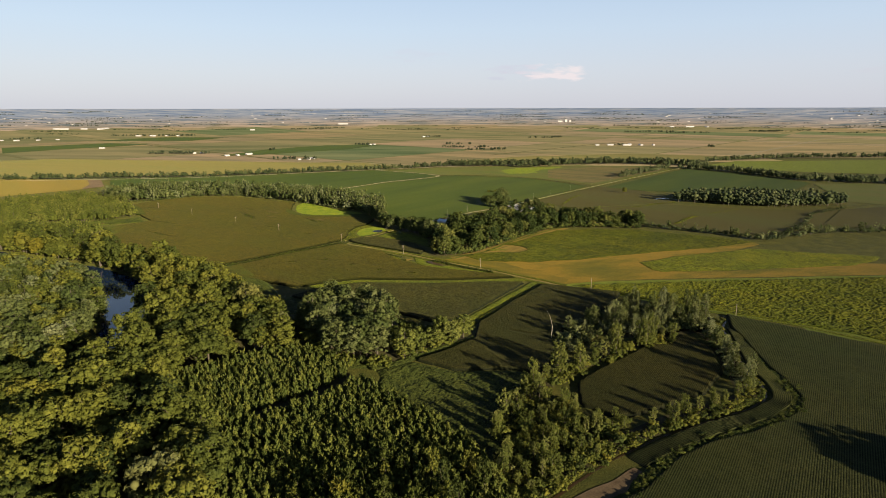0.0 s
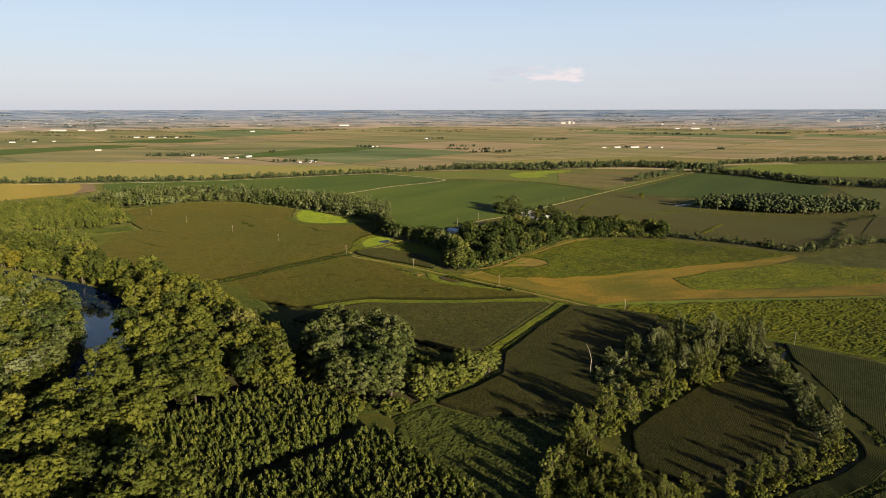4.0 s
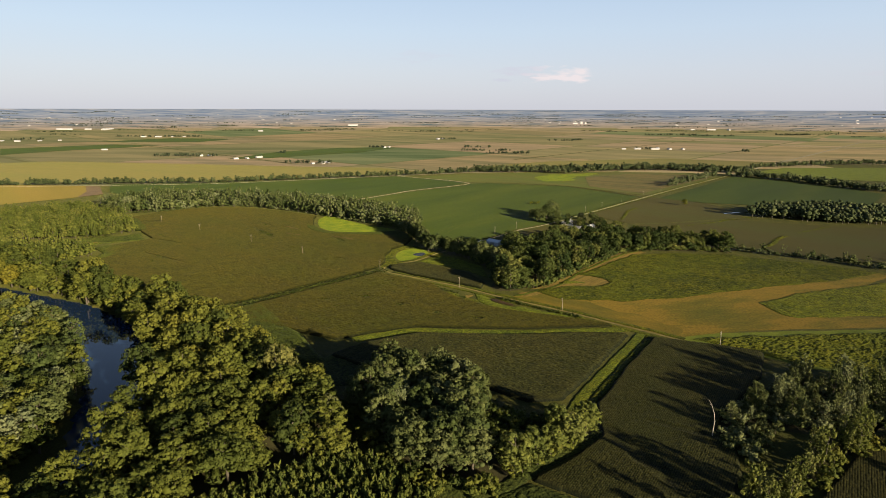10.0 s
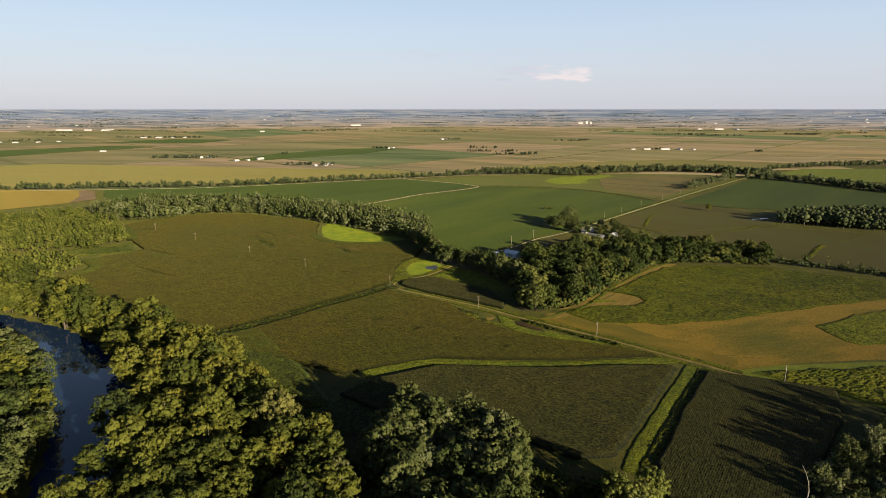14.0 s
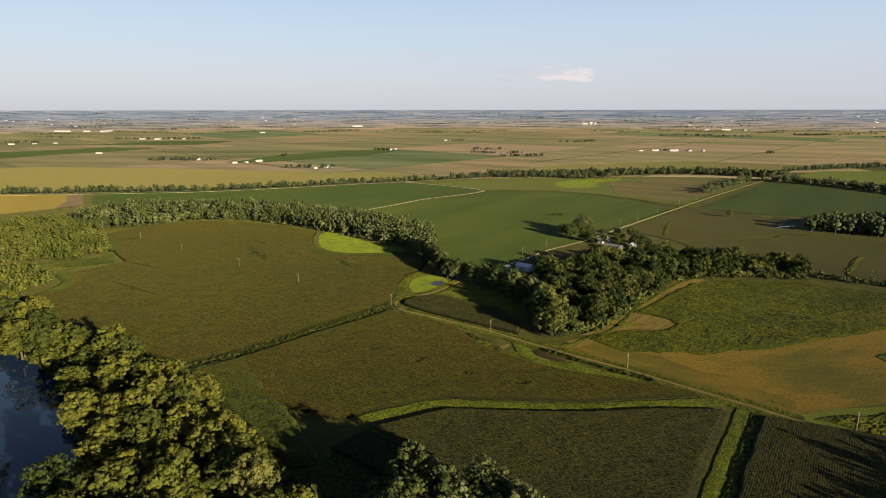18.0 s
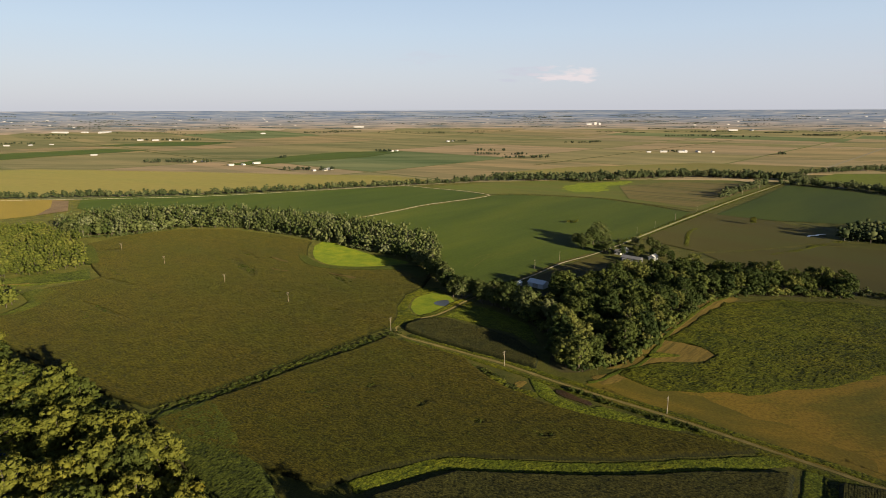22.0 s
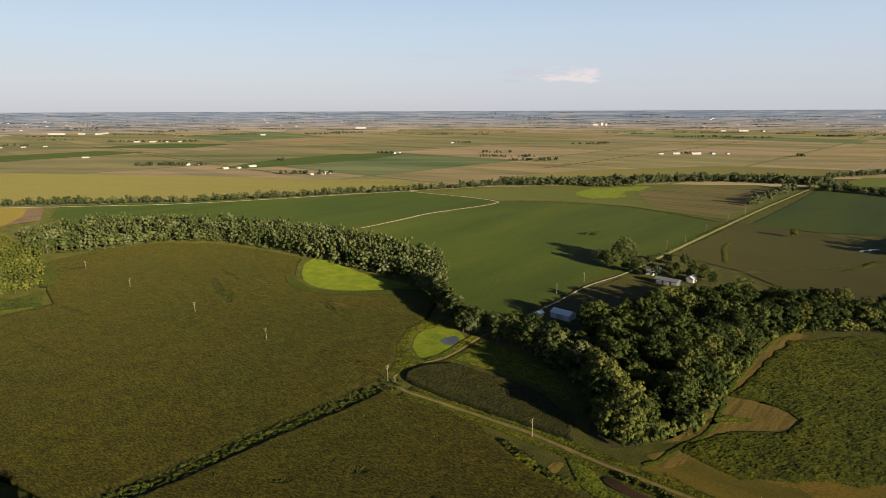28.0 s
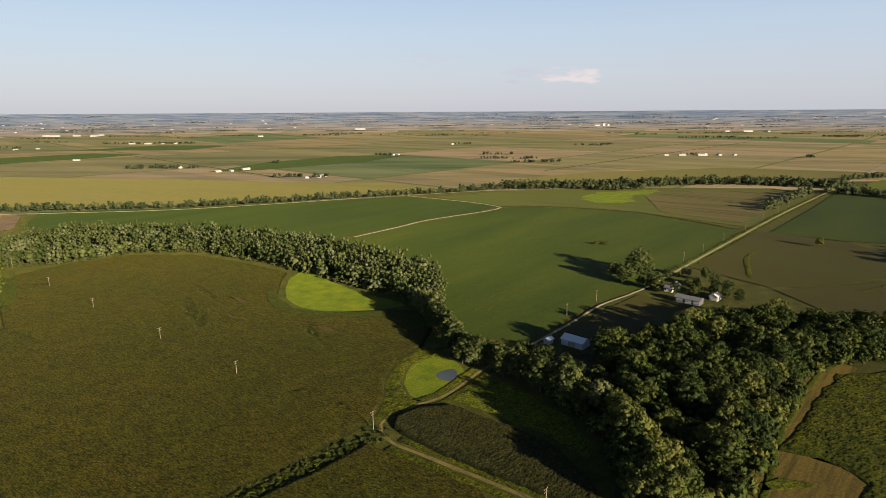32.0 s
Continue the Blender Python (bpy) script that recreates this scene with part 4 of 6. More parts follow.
crop("weeds_north", [(16, 396), (19, 402), (27, 406.5), (38, 409), (54, 411), (61, 416), (60, 422), (55, 429), (46, 433), (48, 438), (56, 443), (60, 449), (67, 456), (72, 463), (80, 470), (84, 475), (97, 487), (130, 492), (165, 488), (205, 466), (240, 442), (225, 434), (190, 420), (160, 412), (128, 400), (95, 389), (58, 381), (28, 384)], 10, M_WEEDS, "weedy green hay left standing", height=0.65, spacing=1.0, along=0.7, weedy=1.0, wave=2.5)
crop("weeds_tongue", [(31, 417), (39, 419.5), (48, 417.5), (46, 415), (32, 413.5)], 10, M_TALL_WEEDS, "small island of green weeds in the cut strip", height=0.6, spacing=0.9, along=0.6, weedy=1.0, wave=0.8)
crop("weeds_middle", [(130, 380), (165, 399), (225, 419), (255, 408), (300, 396), (292, 384), (268, 371), (184, 360), (134, 357)], 10, M_TALL_WEEDS, "island of weedy green hay between cut strips", height=0.65, spacing=1.0, along=0.7, weedy=1.0, wave=2.0)
crop("weeds_south", [(76, 328), (107, 333), (177, 338), (300, 346), (330, 300), (230, 215), (195, 243), (165, 268), (135, 285), (112, 300), (90, 316)], 20, M_TALL_WEEDS, "tall green weeds above the corn", height=0.95, spacing=1.0, along=0.75, weedy=1.5, wave=2.5)
crop("weeds_brush", [(-42, 397), (-31, 384), (-20, 376), (-17, 381), (-20, 384), (-28, 386), (-29, 393), (-34, 398)], 30, M_WEEDS, "rank green brush beside the muddy pool", height=1.3, spacing=1.2, along=0.7, weedy=1.2, wave=1.0)



def weed_strip(name, line, width, material, label, height=0.6, wave=1.0):
    """A strip of rank grass along a line."""
    c = smooth_line(line, 4.0)
    t_ = np.gradient(c, axis=0)
    t_ /= np.linalg.norm(t_, axis=1)[:, None]
    side = np.stack([-t_[:, 1], t_[:, 0]], 1) * width / 2
    return crop(name, np.concatenate([c + side, (c - side)[::-1]]), 20, material, label, height=height, spacing=0.9, along=0.55, weedy=1.2, wave=wave)


M_LUSH = crop_mat("lush_grass", (0.0207, 0.0311, 0.0034), (0.0605, 0.0749, 0.0069), (0.0806, 0.0835, 0.0081), 0.06, 0.02)
weed_strip("grass_lane", [(-76, 325), (-66, 331), (-50, 337), (-28, 335.5), (0, 335), (30, 338), (50, 340)], 6.5, M_LUSH, "bright green grass lane between two corn fields", 0.4)
weed_strip("grass_lane_south", [(54, 334), (45, 320), (29.5, 297), (15, 275), (8, 262)], 5.2, M_LUSH, "green grass lane running from the junction", 0.35, 0.6)
weed_strip("weeds_lane_side", [(57.5, 332), (48.5, 318), (33, 295), (18.5, 273), (11.5, 261)], 3.6, M_WEEDS, "green weeds beside the grass lane", 1.3)
weed_strip("grass_line_east", [(128, 285), (165, 265), (191, 241), (250, 190)], 3.6, M_LUSH, "bright mown grass line along the corn", 0.5)
weed_strip("grass_wood_edge", [(2, 390), (16, 399), (32, 413), (48, 438), (68, 463), (87, 485), (104, 498)], 2.4, M_LUSH, "yellow-green grass along the edge of the woods", 0.4, 0.8)
ribbon("stubble_wood_side", [(6, 392), (18, 398), (36, 414), (52, 438), (71, 462), (90, 484), (106, 496)], 7, 0.09, M_CUT, "brown cut strip along the woods", "stubble", 1.5)
ditch_ = np.array(DITCH, float)
for sgn in (-1, 1):
    weed_strip("weeds_ditch", ditch_ + np.array((0.73, -0.68)) * 1.9 * sgn, 3.0, M_WEEDS, "rank weeds on the bank of the drainage ditch", 1.15 if sgn > 0 else 1.0, 0.6)
crop("grass_pool", [(-20, 395), (-14, 389), (-12, 384.5), (-10.5, 379), (-5, 373.5), (0, 371), (3, 373), (14, 364), (30, 357), (20, 356), (6, 361), (-4, 364), (-12, 371), (-18, 379), (-19, 386)], 20, M_LUSH, "bright rank grass round the muddy pool", height=0.5, spacing=0.9, along=0.5, weedy=1.0, wave=0.8)
crop("weeds_west", [(-345, 515), (-303, 518), (-273, 530), (-288, 554), (-297, 544), (-330, 528), (-345, 524)], 20, M_GREEN_CORN, "dull green weeds at the corn's western corner", height=0.6, spacing=1.0, along=0.7, weedy=1.0, wave=2.0)
crop("weeds_corner", [(-297, 500), (-288, 508), (-271, 503), (-266, 484), (-265, 467), (-271, 458), (-282, 452), (-276, 470), (-280, 486)], 20, M_GREEN_CORN, "dark green weeds round the corner grove", height=2.1, spacing=1.0, along=0.7, weedy=0.3, wave=1.5)
ribbon("bare_strip", [(-316, 512), (-309, 513.5), (-301, 516)], 2.2, 0.9, M_CUT, "bare pale strip at the corn's western corner", "dirt", 0.5, step=2)
ribbon("bare_strip", [(-290, 450), (-284, 454), (-278, 457), (-270, 459)], 2.6, 0.9, M_CUT, "bare pale strip below the corner grove", "dirt", 0.5, step=2)
weed_strip("grass_line_west", [(-350, 511), (-303, 515.5), (-289, 521.5), (-271, 530)], 3.0, M_LUSH, "bright grass line at the corn's western corner", 0.6)
weed_strip("weeds_copse", [(17, 251), (10, 244), (-8, 232), (-22, 219), (-46, 221)], 5.5, M_WEEDY_CORN, "dull green weeds between the copse and the corn", 0.8)
weed_strip("weeds_saplings", [(-20, 216), (-20, 196), (0, 172), (15, 152)], 5, M_WEEDY_CORN, "dull green weeds beside the young trees", 0.8)
crop("grass_sunny", [(-53, 464), (-46, 474), (-40, 484), (-28, 474), (-12, 452), (-10, 425), (-15, 432), (-22, 441), (-34, 450), (-44, 457)], 20, M_LUSH, "yellow-green grass between the track and the woods", height=0.4, spacing=0.9, along=0.55, weedy=1.0, wave=1.0)
for k, tr_part in enumerate((TRACK[:10], TRACK[11:])):
    c_ = smooth_line(tr_part, 4.0)
    t_ = np.gradient(c_, axis=0)
    t_ /= np.linalg.norm(t_, axis=1)[:, None]
    for sgn in (-1, 1):
        weed_strip("weeds_track", c_ + np.stack([-t_[:, 1], t_[:, 0]], 1) * 3.1 * sgn, 3.6, M_WEEDS, "rank weeds along the farm track", 0.6, 0.8)

# ---------------------------------------------------------------- trees

def ball(level):
    """A sphere of triangles."""
    bm = bmesh.new()
    bmesh.ops.create_icosphere(bm, subdivisions=level, radius=1.0)
    v, f = np.array([q.co[:] for q in bm.verts]), np.array([[q.index for q in t.verts] for t in bm.faces])
    bm.free()
    return v, f


BALLS = {1: ball(1), 2: ball(2)}


def crown_arrays(rng, height, radius, lobes, sprays, spray, shape, core=0.85, level=1):
    """A billowing crown: lobes of foliage, each a lumpy mass dressed with leaf sprays that face outwards."""
    cs = []
    for k in range(lobes):
        a = k * 2.4 + rng.uniform(-0.5, 0.5)
        u = (k + rng.random()) / lobes
        if shape == "tall":
            h = 0.14 + 0.8 * u
            w = radius * 0.85 * math.sin(min(1, (1.06 - h) * 3.4) * 1.5708) * rng.uniform(0.35, 1.2)
            size = radius * rng.uniform(0.2, 0.4)
        elif shape == "young":
            h = 0.2 + 0.68 * u
            w = radius * 0.4 * (1.05 - h) * rng.uniform(0.5, 1.2)
            size = max(0.28, radius * 0.62 * (1.12 - h))
        elif shape == "shrub":
            h, w, size = 0.2 + 0.45 * rng.random(), radius * 0.75 * math.sqrt(u), radius * rng.uniform(0.3, 0.46)
        else:
            # a dome, wide below and knobbly on top
            el = math.asin(min(0.98, 1.5 * u - 0.55))
            w = radius * 0.74 * math.cos(el) * rng.uniform(0.8, 1.1)
            h = 0.47 + 0.4 * math.sin(el) * rng.uniform(0.88, 1.1)
            size = radius * rng.uniform(0.18, 0.34)
        cs.append((w * math.cos(a), w * math.sin(a), h * height, size))
    if shape == "round":
        cs += [(0, 0, height * 0.52, radius * 0.62), (0, 0, height * 0.32, radius * 0.45)]
    if shape == "tall":
        cs += [(0, 0, height * 0.4, radius * 0.3), (0, 0, height * 0.62, radius * 0.26)]
    cs = np.array(cs)
    bv, bf = BALLS[level]
    vs, fs, base = [], [], 0
    stretch = (1, 1, 1.25) if shape == "tall" else (1, 1, 1.5) if shape == "young" else (1, 1, 0.75)
    for x, y, z, r in cs:
        v = bv * (r * core * rng.uniform(0.75, 1.15, (len(bv), 1))) * stretch + (x, y, z)
        vs.append(v)
        fs.append(bf + base)
        base += len(bv)
    # every lobe is knobbly with tufts, every tuft carries leaf sprays
    per = 7 if shape in ("round", "tall") else 4
    e = rng.normal(0, 1, (len(cs), per, 3))
    e[:, :, 2] = e[:, :, 2] * 0.8 + 0.45
    e /= np.linalg.norm(e, axis=2)[:, :, None]
    tufts = np.concatenate([cs[:, None, :3] + e * stretch * cs[:, None, 3:] * 0.78, np.repeat(cs[:, None, 3:], per, 1) * rng.uniform(0.28, 0.52, (len(cs), per, 1))], 2).reshape(-1, 4)
    e = e.reshape(-1, 3)
    w = tufts[:, 3] ** 2
    pick = rng.choice(len(tufts), sprays, p=w / w.sum())
    d = rng.normal(0, 0.6, (sprays, 3)) + e[pick] * 0.75
    d[:, 2] += 0.2
    d /= np.linalg.norm(d, axis=1)[:, None]
    flat = (1.15, 1.15, 0.6) if shape == "round" else (1, 1, 1)
    c = tufts[pick, :3] + d * flat * tufts[pick, 3:] * rng.uniform(0.82, 1.12, (sprays, 1))
    nrm = d + e[pick] * 0.5 + rng.normal(0, 0.2, d.shape)
    nrm /= np.linalg.norm(nrm, axis=1)[:, None]
    t = np.cross(nrm, rng.normal(0, 1, d.shape))
    if shape in ("young", "tall"):
        t = t * 0.5 + (0, 0, 0.8) + d * 0.4
    t /= np.linalg.norm(t, axis=1)[:, None]
    b = np.cross(nrm, t)
    b /= np.linalg.norm(b, axis=1)[:, None]
    s = spray * rng.uniform(0.55, 1.35, (sprays, 1))
    tri = np.stack([c - t * s * 0.7 - b * s * 0.62, c - t * s * 0.55 + b * s * 0.62, c + t * s * 1.05 + nrm * s * 0.35], 1).reshape(-1, 3)
    vs.append(tri)
    fs.append(base + 3 * np.arange(sprays)[:, None] + np.array((0, 1, 2)))
    return np.concatenate(vs), np.concatenate(fs)


def trunk_arrays(rng, height, girth, limbs=4):
    """A tapered trunk with a few limbs."""
    vs, fs, base = [], [], 0

    def limb(a, b, ra, rb, n):
        nonlocal base
        a, b = np.array(a), np.array(b)
        ax = (b - a) / np.linalg.norm(b - a)
        p = np.cross(ax, (0.3, 0.9, 0.2))
        p /= np.linalg.norm(p)
        q = np.cross(ax, p)
        ring = [(p * math.cos(k * 6.2832 / n) + q * math.sin(k * 6.2832 / n)) for k in range(n)]
        v = [a + r * ra for r in ring] + [b + r * rb for r in ring]
        vs.extend(v)
        for k in range(n):
            j = (k + 1) % n
            fs.extend([(base + k, base + j, base + n + j), (base + k, base + n + j, base + n + k)])
        base += 2 * n

    bend = rng.normal(0, 0.03 * height, 2)
    knee = (bend[0], bend[1], height * 0.4)
    limb((0, 0, -0.3), knee, girth, girth * 0.7, 6)
    limb(knee, (bend[0] * 1.5, bend[1] * 1.5, height * 0.8), girth * 0.7, girth * 0.2, 5)
    for k in range(limbs):
        a = k * 2.1 + rng.random()
        h = height * (0.35 + 0.08 * k)
        limb((knee[0], knee[1], h), (knee[0] + math.cos(a) * height * 0.2, knee[1] + math.sin(a) * height * 0.2, h + height * 0.2), girth * 0.35, girth * 0.1, 4)
    return np.array(vs), np.array(fs)


def scatter(poly, gap, seed, clear=(), jitter=0.42):
    """Tree places inside an outline, roughly gap metres apart. clear: (line, distance) to keep free."""
    rng = np.random.default_rng(seed)
    p = np.array(poly, float)
    xs, ys = np.arange(p[:, 0].min(), p[:, 0].max() + gap, gap), np.arange(p[:, 1].min(), p[:, 1].max() + gap, gap * 0.87)
    gx_, gy_ = np.meshgrid(xs, ys)
    gx_ = gx_ + (np.arange(len(ys)) % 2)[:, None] * gap / 2
    gx_, gy_ = gx_ + rng.uniform(-jitter, jitter, gx_.shape) * gap, gy_ + rng.uniform(-jitter, jitter, gx_.shape) * gap
    ok = inside(p, gx_, gy_)
    for line, d in clear:
        ok &= dist_to(line, gx_, gy_) > d
    return np.stack([gx_[ok], gy_[ok]], 1)


def along_line(pts, gap, width, seed):
    rng = np.random.default_rng(seed)
    c = smooth_line(pts, 1.0)
    s = np.concatenate([[0], np.cumsum(np.hypot(*np.diff(c, axis=0).T))])
    n = max(2, int(s[-1] / gap))
    t = np.clip((np.arange(n) + rng.uniform(-0.4, 0.4, n)) / n, 0, 1) * s[-1]
    q = np.stack([np.interp(t, s, c[:, 0]), np.interp(t, s, c[:, 1])], 1)
    return q + rng.uniform(-0.5, 0.5, q.shape) * width


def woodland(name, places, protos, leaf, label, category, low=0.75, high=1.2, seed=1, warp=False):
    """Many trees as one stand."""
    rng = np.random.default_rng(seed)
    vs, fs, ms, ts, base = [], [], [], [], 0
    for x, y in places:
        crown, trunk = protos[rng.integers(len(protos))]
        k, a, tint, w = rng.uniform(low, high), rng.uniform(0, 6.2832), rng.random(), rng.uniform(0.9, 1.12)
        z = 0.0
        if warp:
            x, y, z = farther(x, y)
        ca, sa = math.cos(a), math.sin(a)
        m = np.array([(ca * k * w, -sa * k * w, 0), (sa * k * w, ca * k * w, 0), (0, 0, k)])
        for (v, f), mi in ((crown, 0), (trunk, 1)):
            if v is None:
                continue
            vs.append(v @ m.T + (x, y, z))
            fs.append(f + base)
            base += len(v)
            ms.append(np.full(len(f), mi))
            ts.append(np.full(len(v), tint))
    ob = mesh_object(name, np.concatenate(vs), np.concatenate(fs), [leaf, M_BARK], attrs={"tint": np.concatenate(ts)}, face_mats=np.concatenate(ms))
    return tagged(ob, label, category, kind="stuff")


def kind_of_tree(seed, count, height, radius, lobes, sprays, spray, shape, girth=0.3, limbs=4, core=0.85, level=1):
    rng = np.random.default_rng(seed)
    out = []
    for _ in range(count):
        h, r = height * rng.uniform(0.88, 1.12), radius * rng.uniform(0.88, 1.12)
        out.append((crown_arrays(rng, h, r, lobes, sprays, spray, shape, core, level), trunk_arrays(rng, h, girth, limbs)))
    return out


ROUND = kind_of_tree(11, 9, 13, 5.0, 30, 3000, 0.36, "round", 0.35, 4, 0.5)
ROUND_MID = kind_of_tree(15, 6, 13, 4.9, 24, 1200, 0.45, "round", 0.35, 4, 0.54)
TALL = kind_of_tree(12, 9, 12.5, 2.4, 26, 1000, 0.3, "tall", 0.2, 4, 0.55)
FARM = kind_of_tree(13, 3, 17, 7.5, 36, 3200, 0.42, "round", 0.5, 4, 0.56)
SHRUB = kind_of_tree(14, 4, 4.0, 2.6, 8, 220, 0.36, "shrub", 0.1, 2, 0.65)
SHRUB_LOW = kind_of_tree(114, 5, 4.0, 2.6, 5, 40, 0.5, "shrub", 0.1, 0, 0.8)
ROUND_FAR = kind_of_tree(21, 6, 11, 4.6, 10, 90, 0.5, "round", 0.3, 0, 0.9)
TALL_FAR = kind_of_tree(22, 6, 12, 2.9, 9, 80, 0.45, "tall", 0.25, 0, 0.9)
ROUND_BELT = kind_of_tree(121, 6, 11, 4.6, 12, 120, 0.38, "round", 0.3, 0, 0.88)
TALL_BELT = kind_of_tree(122, 6, 12, 2.9, 11, 110, 0.34, "tall", 0.25, 0, 0.9)
YOUNG = kind_of_tree(23, 8, 5.0, 2.1, 5, 85, 0.36, "young", 0.1, 0, 0.85)
TINY = [(q[0], (None, None)) for q in kind_of_tree(24, 5, 7, 6.0, 1, 9, 1.6, "shrub", 0.3, 0, 1.0)]
HEDGE = kind_of_tree(25, 7, 10, 4.6, 8, 36, 0.42, "round", 0.25, 0, 0.98)


def grove(name, places, protos, leaf, label, group, low=0.8, high=1.2, seed=1, category="tree"):
    """Single trees, each with its trunk and crown."""
    rng = np.random.default_rng(seed)
    first = {}
    for x, y in places:
        i = int(rng.integers(len(protos)))
        k, a = rng.uniform(low, high), rng.uniform(0, 360)
        m = place(x, y, 0, a)
        if i in first:
            ob = copy_thing(first[i], m)
        else:
            ob = new(name)
            crown, trunk = protos[i]
            mesh_object("crown", *crown, [leaf], parent=ob)
            mesh_object("trunk", *trunk, [M_BARK], parent=ob)
            tagged(ob, label, category, group)
            ob.matrix_basis = m
            first[i] = ob
        ob.scale = (k, k, k * rng.uniform(0.82, 1.2))


RIVER_CLEAR = (RIVER_LINE[RIVER_LINE[:, 1] > 278], 11.5)
BEND_CLEAR = (RIVER_LINE[RIVER_LINE[:, 1] < 284], 7.5)
SAPLINGS = [(-62, 236), (-85, 222), (-102, 208), (-104, 190), (-75, 166), (-63, 149), (-59, 133), (-55, 108), (22, 108), (21, 128), (13, 150), (3, 169), (-21, 194), (-44, 219)]
# forest on the river's east bank
BANK = scatter([(-353, 479), (-308, 450), (-266, 423), (-219, 391), (-184, 366), (-154, 351), (-129, 328), (-109, 304), (-88, 281), (-72, 260), (-68, 240), (-62, 222), (-85, 222), (-68, 165), (-68, 140), (-64, 112), (-118, 112), (-150, 150), (-160, 200), (-140, 235), (-160, 300), (-200, 360), (-260, 392), (-300, 405), (-352, 436)], 9.0, 31, [RIVER_CLEAR, BEND_CLEAR])
BANK = BANK[~inside(SAPLINGS, BANK[:, 0], BANK[:, 1])]
BANK = np.concatenate([BANK, scatter([(-66, 148), (-60, 132), (-56, 112), (-66, 112), (-70, 140)], 6.0, 131)])
order = np.argsort(np.hypot(BANK[:, 0] + 20, (BANK[:, 1] - np.clip(BANK[:, 1], 100, 330)) * 1.5))
BANK = BANK[order]
grove("broadleaf_tree", BANK[:250], ROUND, M_LEAF, "tall green broadleaf tree with a billowing crown in the river forest", "river forest trees", 0.85, 1.45, 41)
if len(BANK) > 250:
    woodland("forest_river_bank", BANK[250:], ROUND_MID, M_LEAF_FAR, "dense green broadleaf forest along the river", "forest", 0.65, 1.25, 42)
WEST = scatter([(-440, 470), (-330, 408), (-262, 376), (-197, 337), (-173, 310), (-158, 284), (-149, 258), (-142, 230), (-160, 200), (-190, 180), (-240, 240), (-300, 330), (-400, 420)], 7.6, 32, [(RIVER_LINE[RIVER_LINE[:, 1] > 278], 13.5), (RIVER_LINE[RIVER_LINE[:, 1] < 284], 12.0)])
woodland("forest_west_bank", WEST[::2], ROUND_MID, M_BELT, "dense grey-green forest on the river's far bank", "forest", 0.8, 1.3, 43)
woodland("forest_west_bank", WEST[1::2], ROUND_MID, M_LEAF_FAR, "dense green forest on the river's far bank", "forest", 0.7, 1.25, 143)
sides = []
for k in (-1, 1):
    t_ = np.gradient(RIVER_LINE, axis=0)
    t_ /= np.linalg.norm(t_, axis=1)[:, None]
    sides.append(along_line(RIVER_LINE[::3] + np.stack([-t_[:, 1], t_[:, 0]], 1)[::3] * 16.5 * k, 3.0, 4, 36 + k))
for k in (-1, 1):
    sides.append(along_line(RIVER_LINE[::3] + np.stack([-t_[:, 1], t_[:, 0]], 1)[::3] * 20.5 * k, 2.6, 5, 136 + k))
bank_spots = np.concatenate(sides)
woodland("bank_brush", bank_spots[(bank_spots[:, 1] > 150) & (bank_spots[:, 0] > -380)], SHRUB_LOW, M_LEAF_FAR, "green brush hanging over the river's banks", "brush", 1.0, 2.0, 37)
YOUNGS = scatter(SAPLINGS, 2.05, 33, [(np.array([(-33, 207), (-39, 198.5), (-61, 179)]), 3.8)])
woodland("plantation_saplings", YOUNGS, YOUNG, M_YOUNG_FAR, "thick stand of narrow young green trees", "saplings", 0.8, 1.2, 44)
grove("young_cottonwood", scatter([(-18, 150), (10, 146), (16, 118), (-25, 105), (-40, 130)], 8.5, 34), TALL, M_LEAF, "slender green tree above the saplings", "trees above the saplings", 0.7, 1.05, 45)
woodland("brush_forest_edge", along_line([(-154, 352), (-134, 338), (-120, 323), (-106, 305), (-96, 293), (-84, 277), (-72, 258)], 1.5, 6, 231), SHRUB, M_LEAF_FAR, "green brush along the forest's edge", "brush", 0.6, 1.3, 232)
CLUMP = scatter([(-64, 264), (-52, 236), (-42, 224), (-27, 224), (-24, 238), (-26, 250), (-22, 262), (-33, 277), (-52, 287), (-64, 280)], 6.0, 35)
grove("silver_maple", CLUMP, ROUND, M_SILVER, "tall grey-green broadleaf tree in a field copse", "field copse trees", 1.05, 1.4, 46)
grove("shrub", along_line([(-66, 262), (-48, 226), (-24, 219), (-8, 235), (10, 246)], 2.4, 6, 65), SHRUB, M_LEAF, "green bush at the edge of the field copse", "copse bushes", 0.8, 1.5, 66, "shrub")
woodland("brush_copse", scatter([(-25, 236), (-26, 250), (-21, 263), (-6, 256), (4, 250), (-8, 240), (-15, 232)], 3.0, 265), SHRUB, M_DITCH, "dark brush in the clearing of the copse", "brush", 0.6, 1.2, 266)
grove("broadleaf_tree", [(3, 242), (9, 248), (-4, 236), (-11, 230), (-16, 226), (-1, 245)], ROUND, M_COTTON, "yellow-green broadleaf tree at the copse's end", "", 0.92, 1.15, 67)

# loop of trees round the small corn field
grove("cottonwood", along_line([(20, 163), (24, 182), (36, 201), (55, 220), (75, 234), (100, 246)], 2.5, 8, 51), TALL, M_COTTON, "slender cottonwood with a ragged green crown", "loop trees", 0.35, 1.05, 52)
grove("cottonwood", scatter([(54, 250), (66, 256), (82, 250), (117, 256), (130, 272), (126, 283), (100, 284), (76, 274), (58, 260)], 5.0, 53), TALL, M_PALE, "slender pale cottonwood with a ragged crown", "loop trees", 0.4, 1.0, 54)
